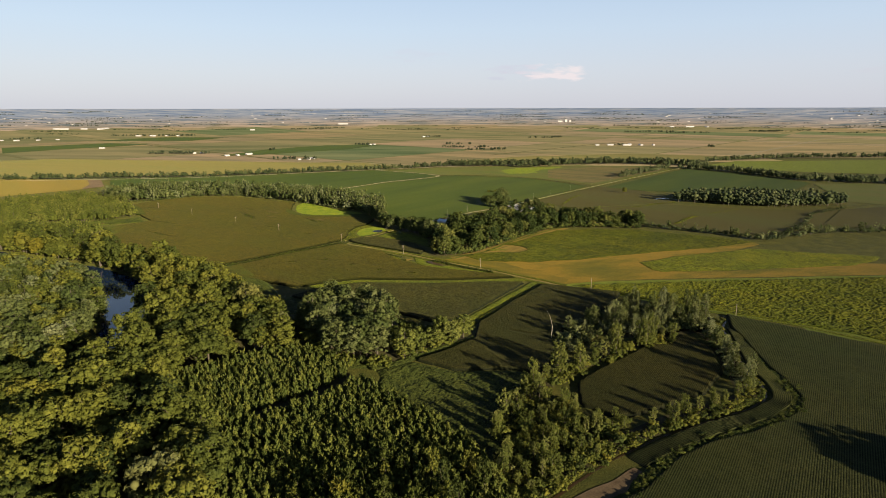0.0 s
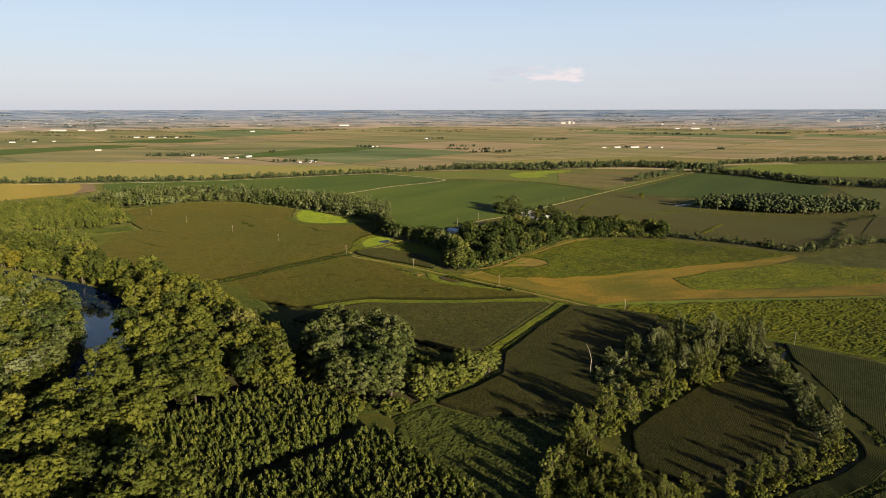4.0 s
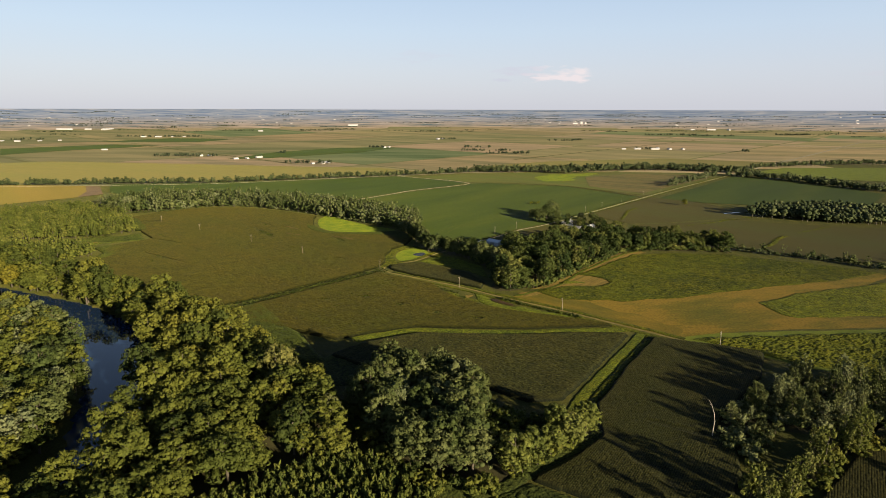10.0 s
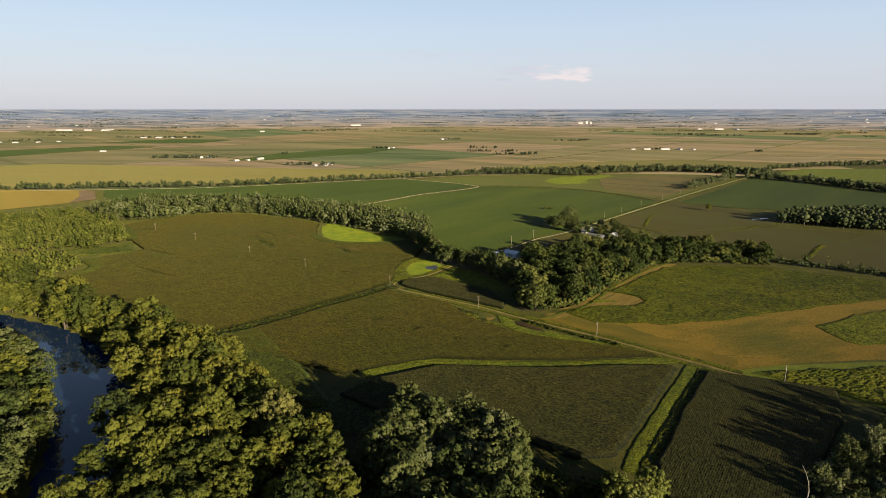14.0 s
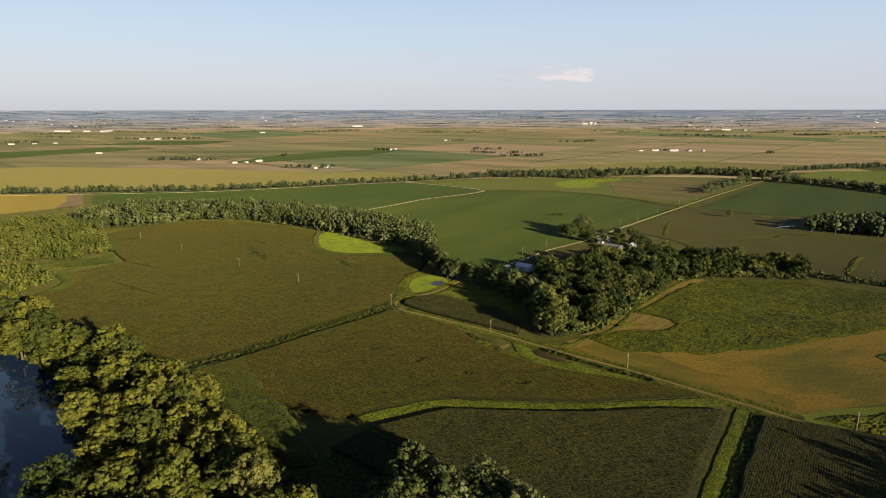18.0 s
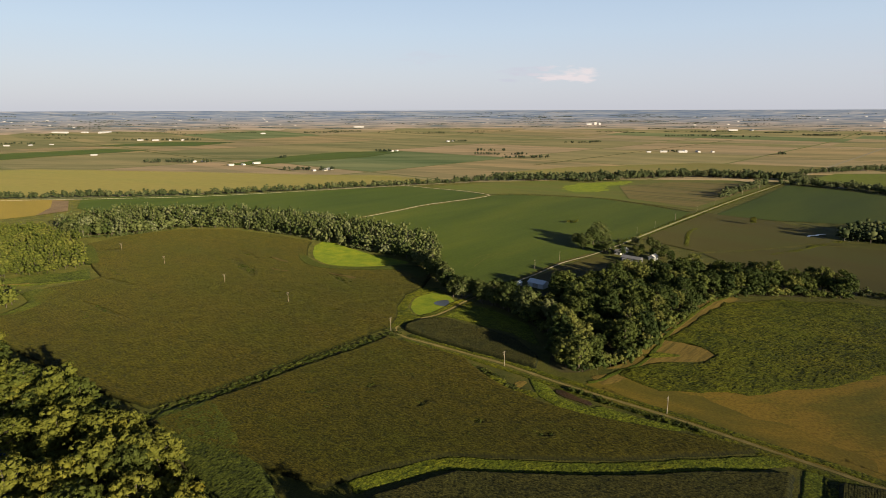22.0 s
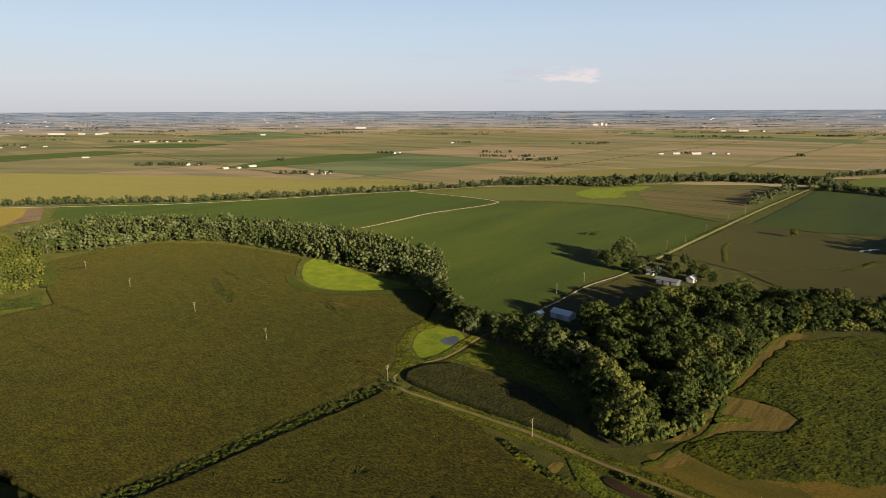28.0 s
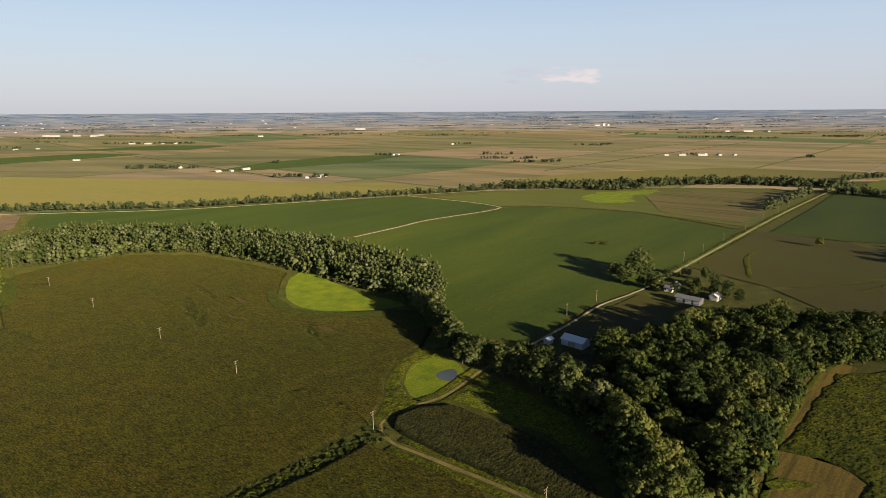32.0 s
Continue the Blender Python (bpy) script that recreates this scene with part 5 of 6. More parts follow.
grove("cottonwood", along_line([(122, 256), (119, 240), (115, 222), (112, 206), (109, 195)], 3.0, 6, 55), TALL, M_PALE, "slender pale cottonwood with a ragged crown", "loop trees", 0.4, 0.9, 56)
grove("cottonwood", along_line([(107, 192), (98, 187), (84, 180), (66, 171)], 3.6, 5, 57), TALL, M_COTTON, "small cottonwood with a ragged green crown", "loop trees", 0.3, 0.65, 58)
THICKET = [(20, 165), (30, 186), (43, 190), (48, 177), (62, 175), (52, 160), (36, 146), (14, 124), (6, 132)]
grove("cottonwood", scatter(THICKET, 5.2, 157), TALL, M_COTTON, "small cottonwood with a ragged green crown", "loop trees", 0.3, 0.7, 158)
woodland("brush_thicket", scatter(THICKET, 3.0, 159), SHRUB, M_LEAF_FAR, "thick green brush at the loop's end", "brush", 0.4, 0.95, 160)
grove("shrub", along_line([(113, 194), (106, 189), (98, 184), (84, 177), (66, 168), (52, 158), (36, 145), (20, 130)], 2.0, 5, 59), SHRUB, M_LEAF, "low green bush on the creek bank", "creek bushes", 0.35, 0.85, 60, "shrub")
woodland("brush_loop", along_line([(22, 165), (26, 184), (38, 200), (56, 217), (76, 231), (100, 245)], 2.0, 9, 61), SHRUB, M_LEAF_FAR, "low green brush under the loop of trees", "brush", 0.6, 1.2, 62)
woodland("brush_loop_east", np.concatenate([scatter([(54, 250), (66, 256), (82, 250), (117, 256), (130, 272), (126, 283), (100, 284), (76, 274), (58, 260)], 2.9, 161), scatter([(49, 238), (53, 250), (62, 254), (72, 250), (62, 240), (54, 232)], 2.8, 164), along_line([(121, 256), (118, 236), (114, 216), (111, 198)], 1.8, 6, 162)]), SHRUB, M_PALE_FAR, "pale green brush under the loop of trees", "brush", 0.45, 1.05, 163)
grove("broadleaf_tree", scatter([(143, 124), (152, 108), (173, 84), (208, 82), (217, 110), (199, 122), (164, 131)], 6.5, 63), ROUND, M_LEAF, "tall green broadleaf tree at the field's edge", "corner trees", 1.0, 1.25, 64)

# belts and woods beyond the corn
BELT = scatter([(-354, 647), (-320, 657), (-289, 688), (-241, 690), (-196, 666), (-152, 637), (-110, 602), (-84, 584), (-68, 556), (-58, 575), (-60, 610), (-72, 640), (-104, 665), (-156, 712), (-208, 732), (-267, 750), (-323, 757), (-374, 750), (-400, 690)], 6.0, 71)
woodland("tree_belt", BELT, ROUND_BELT + TALL_BELT, M_BELT, "belt of pale grey-green trees behind the corn", "trees", 0.85, 1.25, 72)
woodland("brush_belt", along_line([(-400, 672), (-354, 649), (-320, 659), (-289, 690), (-241, 692), (-196, 668), (-152, 639), (-110, 604), (-84, 586), (-70, 560)], 1.6, 5, 174), SHRUB_LOW, M_BELT, "grey-green brush along the foot of the tree belt", "brush", 0.4, 1.0, 177)
grove("hackberry_tree", along_line([(-66, 554), (-56, 520), (-46, 496), (-34, 488), (-18, 472), (-3, 452)], 2.7, 5, 73), ROUND, M_SILVER, "green broadleaf tree in the belt beside the pond", "pond belt trees", 0.8, 1.12, 74)
WOODS = scatter([(4, 442), (3, 412), (6, 407), (12, 409), (27, 417), (43, 440), (83, 488), (101, 501), (133, 504), (168, 496), (176, 512), (155, 524), (127, 528), (103, 540), (72, 534), (35, 514), (14, 508), (-4, 500), (-18, 500), (-30, 488), (-16, 474)], 7.2, 75, [(np.array([(1, 516), (-5, 490)]), 9.0), (np.array([(-10.5, 518), (-14, 500)]), 5.0)])
grove("oak_tree", WOODS, ROUND, M_DARK_LEAF, "tall dark green broadleaf tree in the woods", "woods beside the track", 0.72, 1.18, 76)
grove("oak_tree", along_line([(1, 441), (0, 425), (-1, 412), (2, 406), (10, 407)], 4.4, 1.5, 177), ROUND, M_DARK_LEAF, "tall dark green broadleaf tree on the wood's corner", "woods beside the track", 1.02, 1.2, 178)
grove("oak_tree", [(-4, 410), (-3.5, 404), (1, 400.5), (-3, 417), (-2, 424)], ROUND, M_DARK_LEAF, "very tall dark green broadleaf tree on the wood's corner", "woods beside the track", 1.14, 1.22, 179)
grove("shrub", along_line([(-16, 466), (-3, 440), (-5, 410), (1, 402), (11, 405), (28, 415), (45, 440), (66, 466), (84, 487), (102, 498), (134, 500), (168, 494)], 1.9, 4, 175), SHRUB, M_DARK_LEAF, "dark green bush at the edge of the woods", "woods bushes", 0.8, 1.7, 176, "shrub")
grove("silver_poplar", [(-371, 662), (-362, 655), (-352, 652), (-346, 662), (-360, 672), (-374, 676)], ROUND, M_PALE, "tall pale grey-green tree at the end of the belt", "pale belt trees", 0.8, 1.05, 171)
NW = np.concatenate([scatter([(-520, 520), (-420, 480), (-345, 524), (-330, 530), (-301, 545), (-293, 556), (-303, 575), (-316, 592), (-345, 632), (-353, 645), (-366, 648), (-416, 690), (-480, 640)], 5.4, 77, [(RIVER_LINE, 11.5)]), scatter([(-420, 480), (-330, 432), (-300, 448), (-287, 459), (-280, 470), (-283, 483), (-296, 497), (-318, 506), (-350, 508)], 5.4, 277, [(RIVER_LINE, 11.5)])])
woodland("forest_northwest", NW, ROUND_BELT + TALL_BELT[:3], M_GROVE_FAR, "light green woodland at the field's western end", "forest", 0.5, 0.9, 78)
creek_ = np.array(CREEK, float)
woodland("brush_creek_bank", np.concatenate([along_line(creek_ + np.array((-1.2, 1.2)), 1.0, 2, 284), along_line(creek_ + np.array((-3.4, 3.4)), 1.5, 3, 286)]), SHRUB_LOW, M_LEAF_FAR, "low green brush along the creek bed", "brush", 0.25, 0.6, 285)
woodland("headland_weeds", along_line([(128, 205), (127, 194), (121, 182), (114.5, 177), (101.3, 170.8), (93.3, 167), (83.5, 165), (72.8, 158.8), (62.4, 151.2), (55.8, 142.3), (50.3, 136), (43, 131)], 0.75, 4, 384), SHRUB_LOW, M_DITCH, "dark clumps of weeds between the headland and the straight rows", "weeds", 0.22, 0.55, 385)
rng_weed = np.random.default_rng(77)
weed_spots = []
for _ in range(70):
    cx_, cy_ = rng_weed.uniform(-130, 20), rng_weed.uniform(342, 425)
    if inside([(-79, 430), (-44, 408), (-30, 380), (0, 358), (30, 350), (-50, 345), (-84, 330), (-145, 358)], cx_, cy_):
        weed_spots += [(cx_ + rng_weed.normal(0, 0.9), cy_ + rng_weed.normal(0, 0.5)) for _ in range(rng_weed.integers(3, 9))]
for wx, wy, wl_, ww, wn_ in ((-190, 560, 20, 5, 40), (-178, 546, 14, 4, 30), (-196, 590, 16, 4, 26), (-120, 530, 14, 3, 26), (-205, 575, 12, 3, 20), (-265, 542, 24, 2.4, 70), (-220, 498, 20, 1.5, 25), (-235, 462, 9, 2, 26), (-230, 470, 26, 1.5, 26), (-300, 590, 16, 10, 40), (-312, 540, 8, 10, 30), (-150, 470, 30, 1.2, 22), (-160, 430, 26, 1.0, 18), (-80, 385, 4, 2, 8), (-60, 372, 4, 2, 8), (-100, 380, 4, 2, 8), (-40, 360, 4, 2, 8), (-20, 352, 5, 2, 8), (-66, 395, 3, 1.5, 6), (-110, 362, 5, 2, 9), (-90, 350, 6, 2, 9), (-48, 388, 3, 2, 6)):
    for _ in range(wn_):
        ca_, cb_ = rng_weed.normal(0, 0.5) * wl_, rng_weed.normal(0, 0.5) * ww
        weed_spots.append((wx + 0.755 * ca_ + 0.656 * cb_, wy - 0.656 * ca_ + 0.755 * cb_))
woodland("weeds_in_corn", np.array(weed_spots), SHRUB_LOW, M_DITCH, "scattered clumps of green weeds standing in the corn", "weeds", 0.33, 0.45, 86)
woodland("ditch_weeds", np.concatenate([along_line(np.array(DITCH, float) + (3.4, 3.8), 0.42, 9, 187), along_line(np.array(DITCH, float) + (-3.6, -4.1), 0.8, 9, 188)]), SHRUB_LOW, M_DITCH, "clumps of rank weeds on both sides of the ditch", "weeds", 0.22, 0.36, 185)
woodland("pool_brush", np.concatenate([along_line([(-6, 385), (1, 379), (10, 371.5), (20, 363), (32, 354.5)], 0.7, 2.6, 184), along_line([(-40, 403), (-32, 393), (-24, 383)], 0.9, 4, 189)]), SHRUB_LOW, M_DITCH, "dark brush between the track and the muddy pool", "brush", 0.22, 0.46, 186)
woodland("hedge_east", along_line([(168, 506), (200, 486), (232, 463), (246, 448), (262, 452), (305, 471), (364, 477), (470, 486)], 2.6, 6, 79), SHRUB_LOW, M_DARK_FAR, "low bushy hedge between the fields", "hedge", 0.7, 1.3, 80)
woodland("trees_hedge_east", along_line([(165, 508), (200, 487), (230, 465), (244, 450), (262, 454), (305, 472), (364, 478), (470, 487)], 4.5, 9, 279), ROUND_FAR + TALL_FAR, M_SILVER_FAR, "row of small trees along the hedge", "trees", 0.35, 0.75, 280)
woodland("brush_creek", along_line([(410, 594), (384, 578), (356, 560), (334, 532), (313, 504), (290, 482), (268, 462)], 2.2, 5, 181), SHRUB_LOW, M_DARK_FAR, "dark brush along a field drain", "brush", 0.4, 0.9, 182)
weed_strip("waterway", [(125, 618), (133, 636), (140, 653), (150, 675), (164, 694)], 4.5, M_WEEDS, "green grassed waterway curving through the beans", 1.25, 1.2)
weed_strip("waterway_south", [(205, 512), (214, 523), (228, 540), (241, 553)], 5, M_WEEDS, "green grassed waterway in the brown beans", 1.25, 1.2)
weed_strip("waterway_east", [(255, 560), (263, 567), (282, 580), (302, 593)], 4, M_WEEDS, "green grassed waterway in the brown beans", 1.25, 1.2)
ribbon("field_margin_far", [(-900, 1760), (-600, 1465), (-330, 1200)], 5, 0.4, M_GRASS, "dark grassed drain across the far plain", "margin", 1.0, step=30)
ribbon("field_margin_far_east", [(100, 1300), (420, 1680), (900, 2240)], 5, 0.4, M_GRASS, "dark grassed drain across the far plain", "margin", 1.0, step=30)
ribbon("road_far_west", [(-1400, 1560), (-1000, 1900), (-700, 2240)], 5, 0.4, M_ROAD, "pale road far out on the plain", "road", 0.5, step=30)
ribbon("water_creek_bend", [(238, 656), (243, 661), (247, 660), (251, 664), (256, 663)], 2.2, 0.5, M_POND, "short bend of pale water in the field creek", "water", 0.3, step=1.5)
weed_strip("field_margin", [(174, 594), (206, 610), (230, 626), (256, 641)], 4.5, M_WEEDS, "dark weedy margin between two bean fields", 1.2, 1.2)
ribbon("field_margin_north", [(-4, 906), (40, 905), (77, 894), (123, 871), (144, 851), (190, 778)], 3, 0.48, M_GRASS, "dark weedy margin below the tan field", "margin", 0.8)
road_ = np.array(ROAD[:4], float)
woodland("road_weeds", np.concatenate([along_line(road_ + np.array((0.75, -0.65)) * 3.0 * k, 1.5, 1.6, 290 + k) for k in (-1, 1)]), TINY, M_LEAF_FAR, "rank weeds along both sides of the gravel road", "weeds", 0.12, 0.26, 291)
woodland("wood_east", scatter([(255, 641), (281, 627), (314, 606), (350, 600), (410, 604), (432, 628), (400, 668), (345, 678), (290, 674)], 6.5, 81), HEDGE, M_DARK_FAR, "dark wood standing alone in the fields", "trees", 0.8, 1.6, 82)
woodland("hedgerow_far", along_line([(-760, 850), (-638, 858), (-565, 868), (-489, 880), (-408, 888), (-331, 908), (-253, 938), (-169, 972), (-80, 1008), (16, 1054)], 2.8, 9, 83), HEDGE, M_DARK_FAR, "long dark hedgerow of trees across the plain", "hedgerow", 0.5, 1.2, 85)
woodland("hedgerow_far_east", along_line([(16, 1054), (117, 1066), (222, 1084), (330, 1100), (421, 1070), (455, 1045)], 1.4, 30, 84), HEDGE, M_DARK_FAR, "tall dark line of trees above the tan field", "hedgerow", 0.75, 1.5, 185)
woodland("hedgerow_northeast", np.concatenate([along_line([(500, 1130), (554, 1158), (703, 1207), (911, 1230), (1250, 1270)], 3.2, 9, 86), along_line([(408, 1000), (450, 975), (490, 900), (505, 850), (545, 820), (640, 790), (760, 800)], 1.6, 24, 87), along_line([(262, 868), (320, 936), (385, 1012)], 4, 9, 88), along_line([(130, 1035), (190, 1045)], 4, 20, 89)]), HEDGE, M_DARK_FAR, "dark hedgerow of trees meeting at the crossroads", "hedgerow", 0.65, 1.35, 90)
grove("broadleaf_tree", [(58, 626), (64, 634), (50, 618)], FARM, M_SILVER, "very large shade tree beside the farmhouse", "farmyard trees", 0.8, 1.05, 91)
grove("broadleaf_tree", [(60, 601), (56.5, 607), (66, 628), (77, 621), (70, 634), (97, 600), (100, 591), (47, 610), (44, 622), (90, 626), (98, 616)], ROUND, M_SILVER, "green shade tree in the farmyard", "farmyard trees", 0.55, 0.85, 92)
grove("broadleaf_tree", [(62, 598)], ROUND, M_PALE, "pale bushy tree beside the farmhouse", "farmyard trees", 0.95, 1.0, 193)
grove("broadleaf_tree", [(84, 591), (80.5, 588.5), (98, 573), (101, 578), (70, 589), (91, 588), (95, 583)], ROUND, M_DARK_LEAF, "green tree shading the farm buildings", "farmyard trees", 0.42, 0.6, 194)
grove("broadleaf_tree", [(83, 600), (89, 607), (84, 608), (93, 596), (63, 594)], ROUND, M_DARK_LEAF, "small green tree between the farm buildings", "farmyard trees", 0.3, 0.45, 192)
grove("broadleaf_tree", [(219, 708)], ROUND, M_LEAF, "lone round tree standing in the soybeans", "", 0.68, 0.7, 93)
grove("shrub", [(60, 716), (63, 717), (56, 716)], SHRUB, M_LEAF, "low bush standing in the soybeans", "", 0.9, 1.1, 94, "shrub")

# ---------------------------------------------------------------- poles
def bm_box(bm, lo, hi):
    c = bmesh.ops.create_cube(bm, size=1.0)["verts"]
    for v in c:
        v.co = Vector([lo[i] + (v.co[i] + 0.5) * (hi[i] - lo[i]) for i in range(3)])
    return c


def bm_tube(bm, a, b, ra, rb, n=8):
    a, b = Vector(a), Vector(b)
    r = bmesh.ops.create_cone(bm, cap_ends=True, segments=n, radius1=ra, radius2=rb, depth=(b - a).length)
    m = Matrix.Translation((a + b) / 2) @ (b - a).to_track_quat("Z", "Y").to_matrix().to_4x4()
    bmesh.ops.transform(bm, matrix=m, verts=r["verts"])


def utility_pole(height=6.4):
    ob = new("utility_pole")
    bm = bmesh.new()
    bm_tube(bm, (0, 0, -0.2), (0, 0, height), 0.15, 0.1, 10)
    part("post", bm, M_POLE, ob)
    for h, w in ((height - 0.3, 0.95), (height - 1.2, 0.7)):
        bm = bmesh.new()
        bm_box(bm, (-w, 0.13, h - 0.05), (w, 0.23, h + 0.05))
        arm = part("crossarm", bm, M_POLE, ob)
        for x in (-w + 0.12, 0.0, w - 0.12):
            bm = bmesh.new()
            bm_tube(bm, (x, 0.2, h + 0.08), (x, 0.2, h + 0.26), 0.05, 0.04, 6)
            part("insulator", bm, M_ROOF, arm)
    return tagged(ob, "weathered wooden utility pole with two crossarms in the corn", "utility pole", "field power line")


POLES = [(-28, 405), (-78, 444), (-137, 483), (-185, 519), (-242, 562), (-293, 602), (-350, 648), (24, 367), (84, 321), (144, 275)]
first_pole = utility_pole()
first_pole.matrix_basis = place(*POLES[0], 0, 53)
for px_, py_ in POLES[1:]:
    copy_thing(first_pole, place(px_, py_, 0, 53))


def service_pole():
    ob = new("service_pole")
    bm = bmesh.new()
    bm_tube(bm, (0, 0, -0.2), (0, 0, 6.6), 0.14, 0.09, 8)
    part("post", bm, M_POLE, ob)
    bm = bmesh.new()
    bm_box(bm, (-0.8, 0.1, 6.1), (0.8, 0.2, 6.22))
    part("crossarm", bm, M_POLE, ob)
    return tagged(ob, "plain wooden service pole beside the gravel", "utility pole", "roadside poles")


ROADSIDE = [(4, 554), (24, 577), (103, 665), (126, 690), (158, 730), (196, 775), (232, 818), (268, 860), (300, 900), (345, 950)]
first_pole = service_pole()
first_pole.matrix_basis = place(*ROADSIDE[0], 0, 40)
for px_, py_ in ROADSIDE[1:]:
    copy_thing(first_pole, place(px_, py_, 0, 40))

# ---------------------------------------------------------------- buildings


def building(name, x, y, turn, length, width, wall, ridge, wall_mat, roof_mat, label, category, windows=(), doors=(), z=0.0, group="", eave=0.35):
    """A gabled building. windows, doors: (side, place along it, width, foot, head); sides 0 and 1 long, 2 and 3 gable."""
    ob = new(name)
    l2, w2 = length / 2, width / 2
    bm = bmesh.new()
    v = [bm.verts.new(p) for p in ((-l2, -w2, -0.3), (l2, -w2, -0.3), (l2, w2, -0.3), (-l2, w2, -0.3), (-l2, -w2, wall), (l2, -w2, wall), (l2, w2, wall), (-l2, w2, wall), (-l2, 0, wall + ridge), (l2, 0, wall + ridge))]
    for f in ((0, 1, 5, 4), (2, 3, 7, 6), (1, 2, 6, 9, 5), (3, 0, 4, 8, 7)):
        bm.faces.new([v[i] for i in f])
    part("wall", bm, wall_mat, ob)
    bm = bmesh.new()
    k = ridge / w2
    for s in (-1, 1):
        a = [(-l2 - eave, s * (w2 + eave), wall - eave * k + 0.03), (l2 + eave, s * (w2 + eave), wall - eave * k + 0.03), (l2 + eave, 0, wall + ridge + 0.03), (-l2 - eave, 0, wall + ridge + 0.03)]
        q = [bm.verts.new(p) for p in a] + [bm.verts.new((p[0], p[1], p[2] + 0.16)) for p in a]
        for f in ((0, 1, 2, 3), (7, 6, 5, 4), (0, 4, 5, 1), (1, 5, 6, 2), (2, 6, 7, 3), (3, 7, 4, 0)):
            bm.faces.new([q[i] for i in f])
    bmesh.ops.recalc_face_normals(bm, faces=bm.faces)
    part("roof", bm, roof_mat, ob)
    for kind_, rows in (("window", windows), ("door", doors)):
        for side, u, w, lo, hi in rows:
            bm = bmesh.new()
            if side < 2:
                yy = (-w2 - 0.06) if side == 0 else w2 + 0.06
                bm_box(bm, (u - w / 2, yy - 0.05, lo), (u + w / 2, yy + 0.05, hi))
            else:
                xx = (-l2 - 0.06) if side == 2 else l2 + 0.06
                bm_box(bm, (xx - 0.05, u - w / 2, lo), (xx + 0.05, u + w / 2, hi))
            part(kind_, bm, M_GLASS if kind_ == "window" else M_DOOR, ob)
    ob.matrix_basis = place(x, y, z, turn)
    return tagged(ob, label, category, group)


M_FAR_WALL = plain_mat("dusty_white_wall", (0.35, 0.34, 0.345), 0.7, vary=0.1, scale=0.1)
M_FAR_ROOF = plain_mat("dusty_grey_roof", (0.4, 0.4, 0.41), 0.7, vary=0.2, scale=0.05)
M_DOOR = plain_mat("grey_door", (0.35, 0.34, 0.33), 0.6)
M_TIN = plain_mat("grey_tin_wall", (0.096, 0.099, 0.108), 0.5, 0.2, 0.1)
building("house", 73.5, 600, 49, 7, 4.6, 2.4, 1.6, M_WHITE, M_ROOF, "white farmhouse with a grey gabled roof", "house", [(0, -2.4, 0.9, 1.0, 2.1), (0, 2.4, 0.9, 1.0, 2.1), (2, -1.4, 0.9, 1.0, 2.1), (2, 1.4, 0.9, 1.0, 2.1), (2, 0, 0.7, 2.6, 3.3)], [(0, 0, 1.0, 0.1, 2.1)])
building("house_wing", 69.4, 596.2, -41, 4.4, 3.4, 2.3, 1.2, M_WHITE, M_ROOF, "white wing of the farmhouse with a grey roof", "house", [(0, -1.5, 0.9, 1.0, 2.2), (2, 0, 0.9, 1.0, 2.2)], [(0, 1.6, 0.9, 0.1, 2.1)])
building("machine_shed", 73, 576, -41, 13, 6, 2.6, 1.1, M_TIN, M_ROOF, "long low grey machine shed with a tin roof", "shed", [], [(0, -4, 3.2, 0.1, 2.5), (0, 0.5, 3.2, 0.1, 2.5), (0, 5, 3.2, 0.1, 2.5)])
building("garage", 89, 581, 49, 6.0, 4.4, 2.4, 1.3, M_WHITE, M_WHITE, "white gabled garage with a pale roof", "garage", [(0, 3, 0.9, 1.0, 1.9)], [(2, 0, 3.0, 0.1, 2.5)])
building("pole_barn", 1, 516, -41, 10.5, 6.6, 2.8, 1.4, M_METAL_ROOF, M_METAL_ROOF, "pale steel pole barn beside the drive", "barn", [], [(0, 0, 3.4, 0.1, 2.9)])
building("garden_shed", -10.5, 518, 49, 3.6, 2.8, 2.0, 0.8, M_WHITE, M_METAL_ROOF, "small white shed at the drive's end", "shed", [], [(0, 0, 1.0, 0.1, 1.8)])


def far_farm(x, y, sizes, turn=49):
    for k, (dx, dy, ln, wd, hh) in enumerate(sizes):
        ca, sa = math.cos(radians(turn)), math.sin(radians(turn))
        px, py, pz = farther(x + dx * ca - dy * sa, y + dx * sa + dy * ca)
        ln, wd, hh = ln * 0.6, wd * 0.6, hh * 0.55
        building("farm_building", px, py, turn - 90 * (k % 2), ln, wd, hh, wd * 0.22, M_FAR_WALL, M_FAR_ROOF, "white farm building far out on the plain", "farm building", [], [(0, 0, wd * 0.3, 0.1, hh * 0.7)], pz - 0.5, "far farm buildings", 0.5)


far_farm(-434, 1335, [(0, 0, 24, 11, 5), (-30, -4, 14, 9, 4), (-52, 2, 16, 10, 4)], 49)
far_farm(-272, 1205, [(0, 0, 12, 9, 5), (16, 6, 20, 10, 4), (-20, 4, 10, 8, 4)])
far_farm(505, 1642, [(0, 0, 34, 14, 5), (40, 8, 30, 12, 5), (-44, 4, 26, 12, 5), (74, 6, 18, 10, 5), (-80, 0, 16, 9, 4), (15, 26, 22, 12, 6)], -2)
far_farm(-572, 1372, [(0, 0, 12, 9, 5), (16, -6, 14, 8, 4)])
far_farm(-1093, 2264, [(0, 0, 34, 14, 5), (50, 4, 26, 12, 5), (-55, 4, 30, 13, 5), (90, 8, 22, 12, 5)], 3)
far_farm(-205, 1685, [(0, 0, 13, 9, 5), (20, 4, 12, 9, 4)])
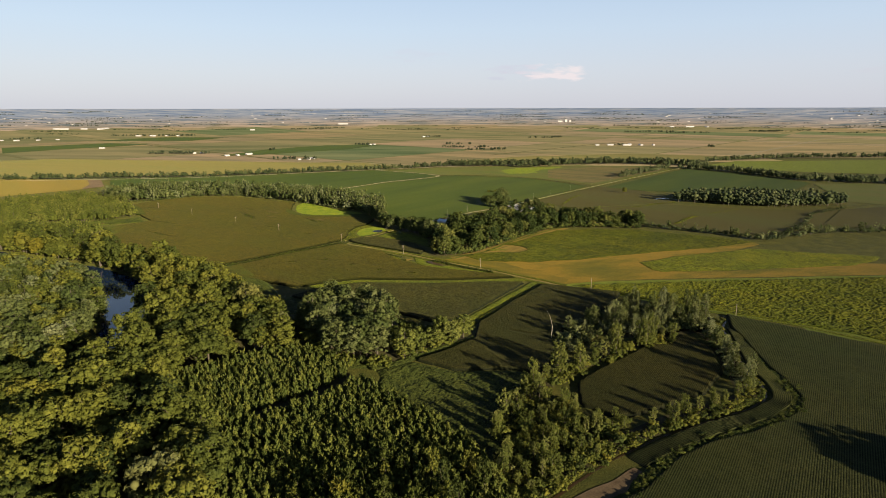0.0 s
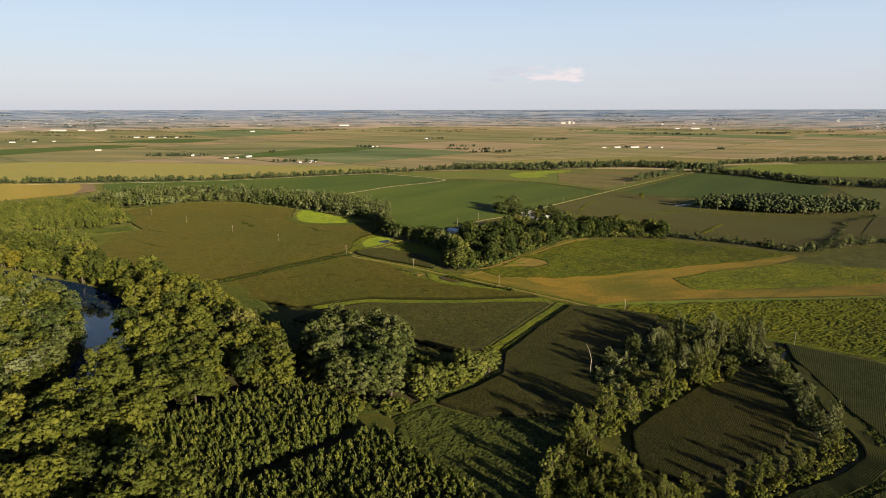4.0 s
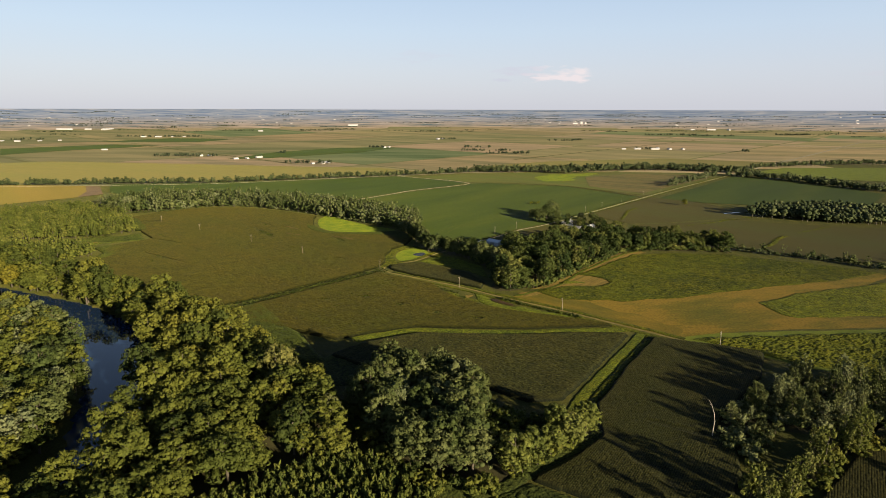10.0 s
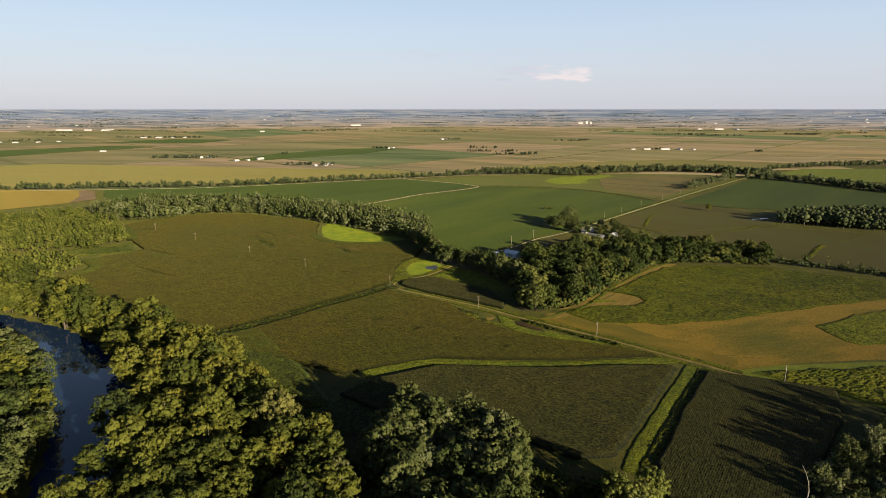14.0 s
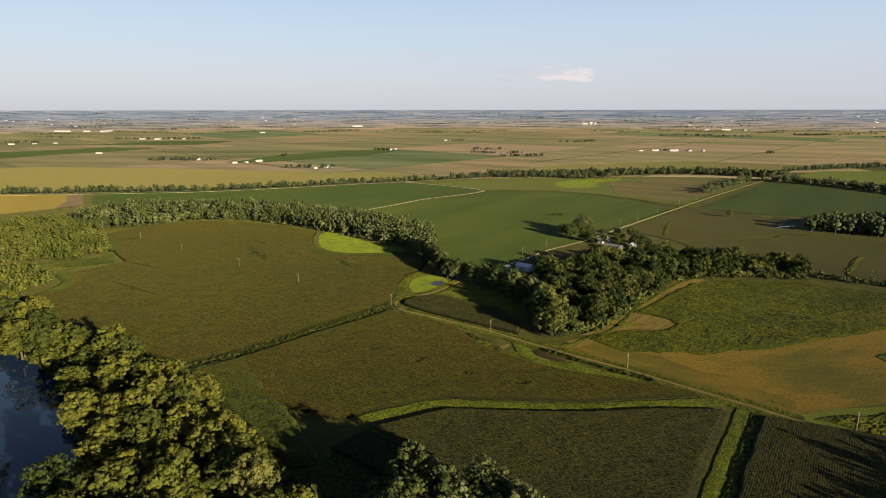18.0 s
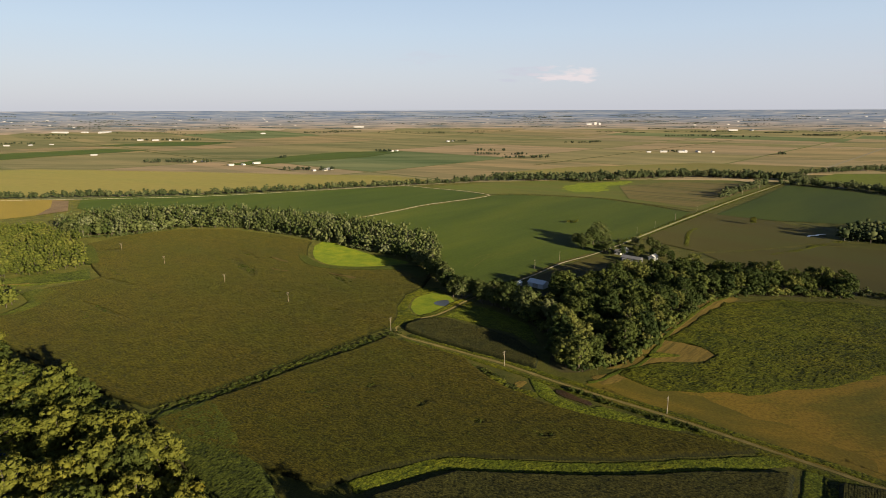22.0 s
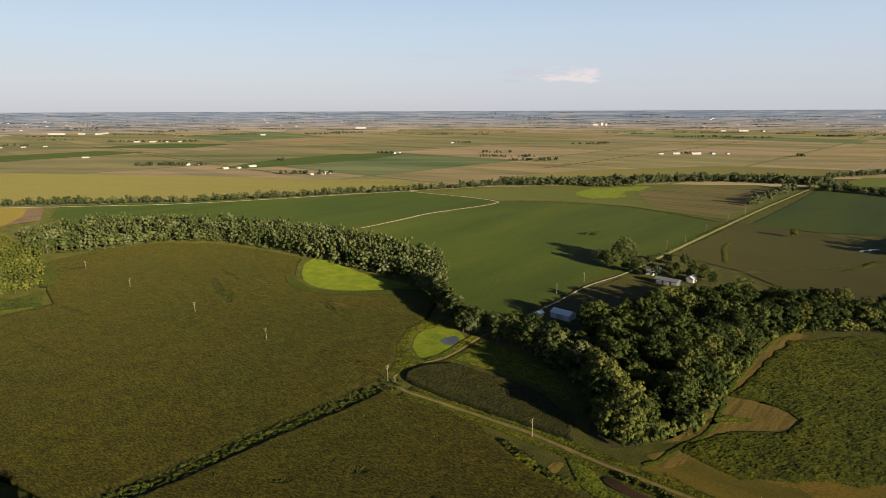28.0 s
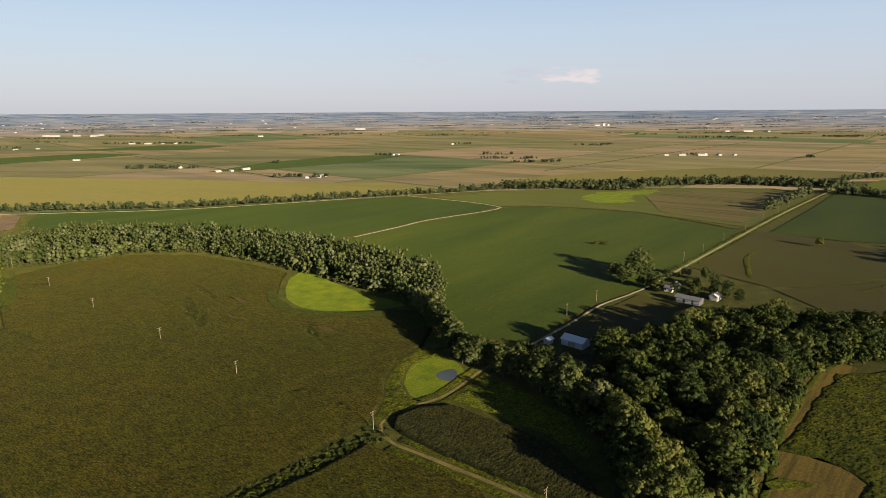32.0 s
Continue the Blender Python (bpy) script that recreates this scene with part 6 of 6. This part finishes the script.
far_farm(-69, 2155, [(0, 0, 18, 11, 6), (26, 4, 14, 9, 5)])
far_farm(-889, 1560, [(0, 0, 22, 10, 4)], 5)
far_farm(-1377, 1936, [(0, 0, 26, 11, 5), (50, 30, 24, 10, 4), (95, 60, 16, 9, 4), (-60, 20, 18, 10, 4)], 3)
far_farm(-1924, 3015, [(0, 0, 100, 22, 6), (200, 20, 130, 22, 6), (110, 10, 40, 18, 6)], 2)
far_farm(1322, 3190, [(0, 0, 60, 18, 6), (90, 0, 40, 16, 6), (-90, 10, 30, 14, 6)], -3)
far_farm(941, 4500, [(0, 0, 18, 16, 20), (30, 0, 16, 16, 14), (-45, 0, 40, 18, 8)], 0)
far_farm(-905, 2860, [(0, 0, 30, 14, 6)], 3)
far_farm(-643, 3900, [(0, 0, 80, 20, 8)], 3)

# far clumps of trees by the farmsteads
rng_far = np.random.default_rng(99)
spots = []
for x, y, n_, w_, d_ in ((-620, 1368, 16, 55, 10), (-545, 1366, 3, 8, 8), (-300, 1204, 10, 45, 6), (-225, 1682, 6, 20, 8), (60, 1560, 12, 60, 8), (110, 1466, 12, 60, 6), (45, 1692, 7, 35, 8), (333, 2061, 9, 45, 8), (401, 2101, 5, 20, 8), (845, 2535, 14, 80, 10), (951, 2542, 8, 30, 8), (999, 2440, 16, 90, 10), (1392, 2570, 26, 70, 25), (480, 1650, 4, 20, 5), (-1140, 2270, 18, 120, 10), (-1000, 2275, 10, 60, 10), (-40, 2160, 6, 30, 6), (-586, 3119, 14, 80, 12), (-663, 2949, 14, 80, 12), (-1420, 2040, 10, 60, 8), (-420, 1480, 3, 10, 5), (700, 1560, 4, 10, 6)):
    for _ in range(n_ * 2):
        spots.append((x + rng_far.uniform(-1, 1) * w_, y + rng_far.uniform(-1, 1) * d_))
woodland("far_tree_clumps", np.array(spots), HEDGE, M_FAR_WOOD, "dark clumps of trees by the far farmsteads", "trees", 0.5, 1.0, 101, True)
spots = []
for _ in range(130):
    a_, d_ = radians(rng_far.uniform(-40, 40)), 1.0 / rng_far.uniform(1 / 30000, 1 / 2700)
    cx, cy = d_ * math.sin(a_), 135 + d_ * math.cos(a_)
    wide = rng_far.uniform(0.012, 0.05) * d_
    for _ in range(int(rng_far.uniform(14, 46))):
        spots.append((cx + rng_far.uniform(-1, 1) * wide, cy + rng_far.uniform(-0.2, 0.2) * wide))
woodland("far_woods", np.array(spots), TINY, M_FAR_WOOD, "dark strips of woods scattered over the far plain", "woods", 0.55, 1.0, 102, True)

# far town buildings as specks near the horizon
vs, fs = [], []
for _ in range(170):
    a_, d_ = radians(rng_far.uniform(-40, 40)), 1.0 / rng_far.uniform(1 / 14000, 1 / 4200)
    x, y, z = farther(d_ * math.sin(a_), 135 + d_ * math.cos(a_))
    lx, ly, hz = rng_far.uniform(4, 18), rng_far.uniform(4, 7), rng_far.uniform(1.2, 2.6)
    b_ = len(vs)
    vs += [(x + sx * lx / 2, y + sy * ly / 2, z + k * hz - 0.3) for k in (0, 1) for sx, sy in ((-1, -1), (1, -1), (1, 1), (-1, 1))]
    fs += [(b_ + 4, b_ + 5, b_ + 6, b_ + 7)] + [(b_ + i, b_ + (i + 1) % 4, b_ + 4 + (i + 1) % 4, b_ + 4 + i) for i in range(4)]
tagged(mesh_object("far_town", vs, fs, [M_FAR_WALL]), "pale specks of far houses and sheds near the horizon", "buildings", kind="stuff")


# ---------------------------------------------------------------- dead tree
def dead_tree(x, y, turn):
    ob = new("dead_tree")
    bm = bmesh.new()
    pts = [(0, 0, -0.2), (0.1, 0, 3), (0.3, 0.1, 6), (-0.2, 0, 8.5), (-1.0, 0.2, 11), (-2.2, 0.2, 13.2)]
    rad = [0.2, 0.16, 0.12, 0.09, 0.06, 0.03]
    for i in range(5):
        bm_tube(bm, pts[i], pts[i + 1], rad[i], rad[i + 1], 8)
    part("trunk", bm, M_DEADWOOD, ob)
    for a, b in (((-1.0, 0.2, 11), (-1.5, 0.4, 11.3)), ((-0.2, 0, 8.5), (0.2, 0.2, 9.0)), ((0.2, 0.1, 5.2), (0.7, 0.2, 5.7))):
        bm = bmesh.new()
        bm_tube(bm, a, b, 0.05, 0.02, 6)
        part("branch", bm, M_DEADWOOD, ob)
    ob.matrix_basis = place(x, y, 0, turn)
    return tagged(ob, "bare bleached dead tree leaning at the corn's edge", "dead tree")


dead_tree(48, 246, 0)
dead_tree(-24, 262, 60)
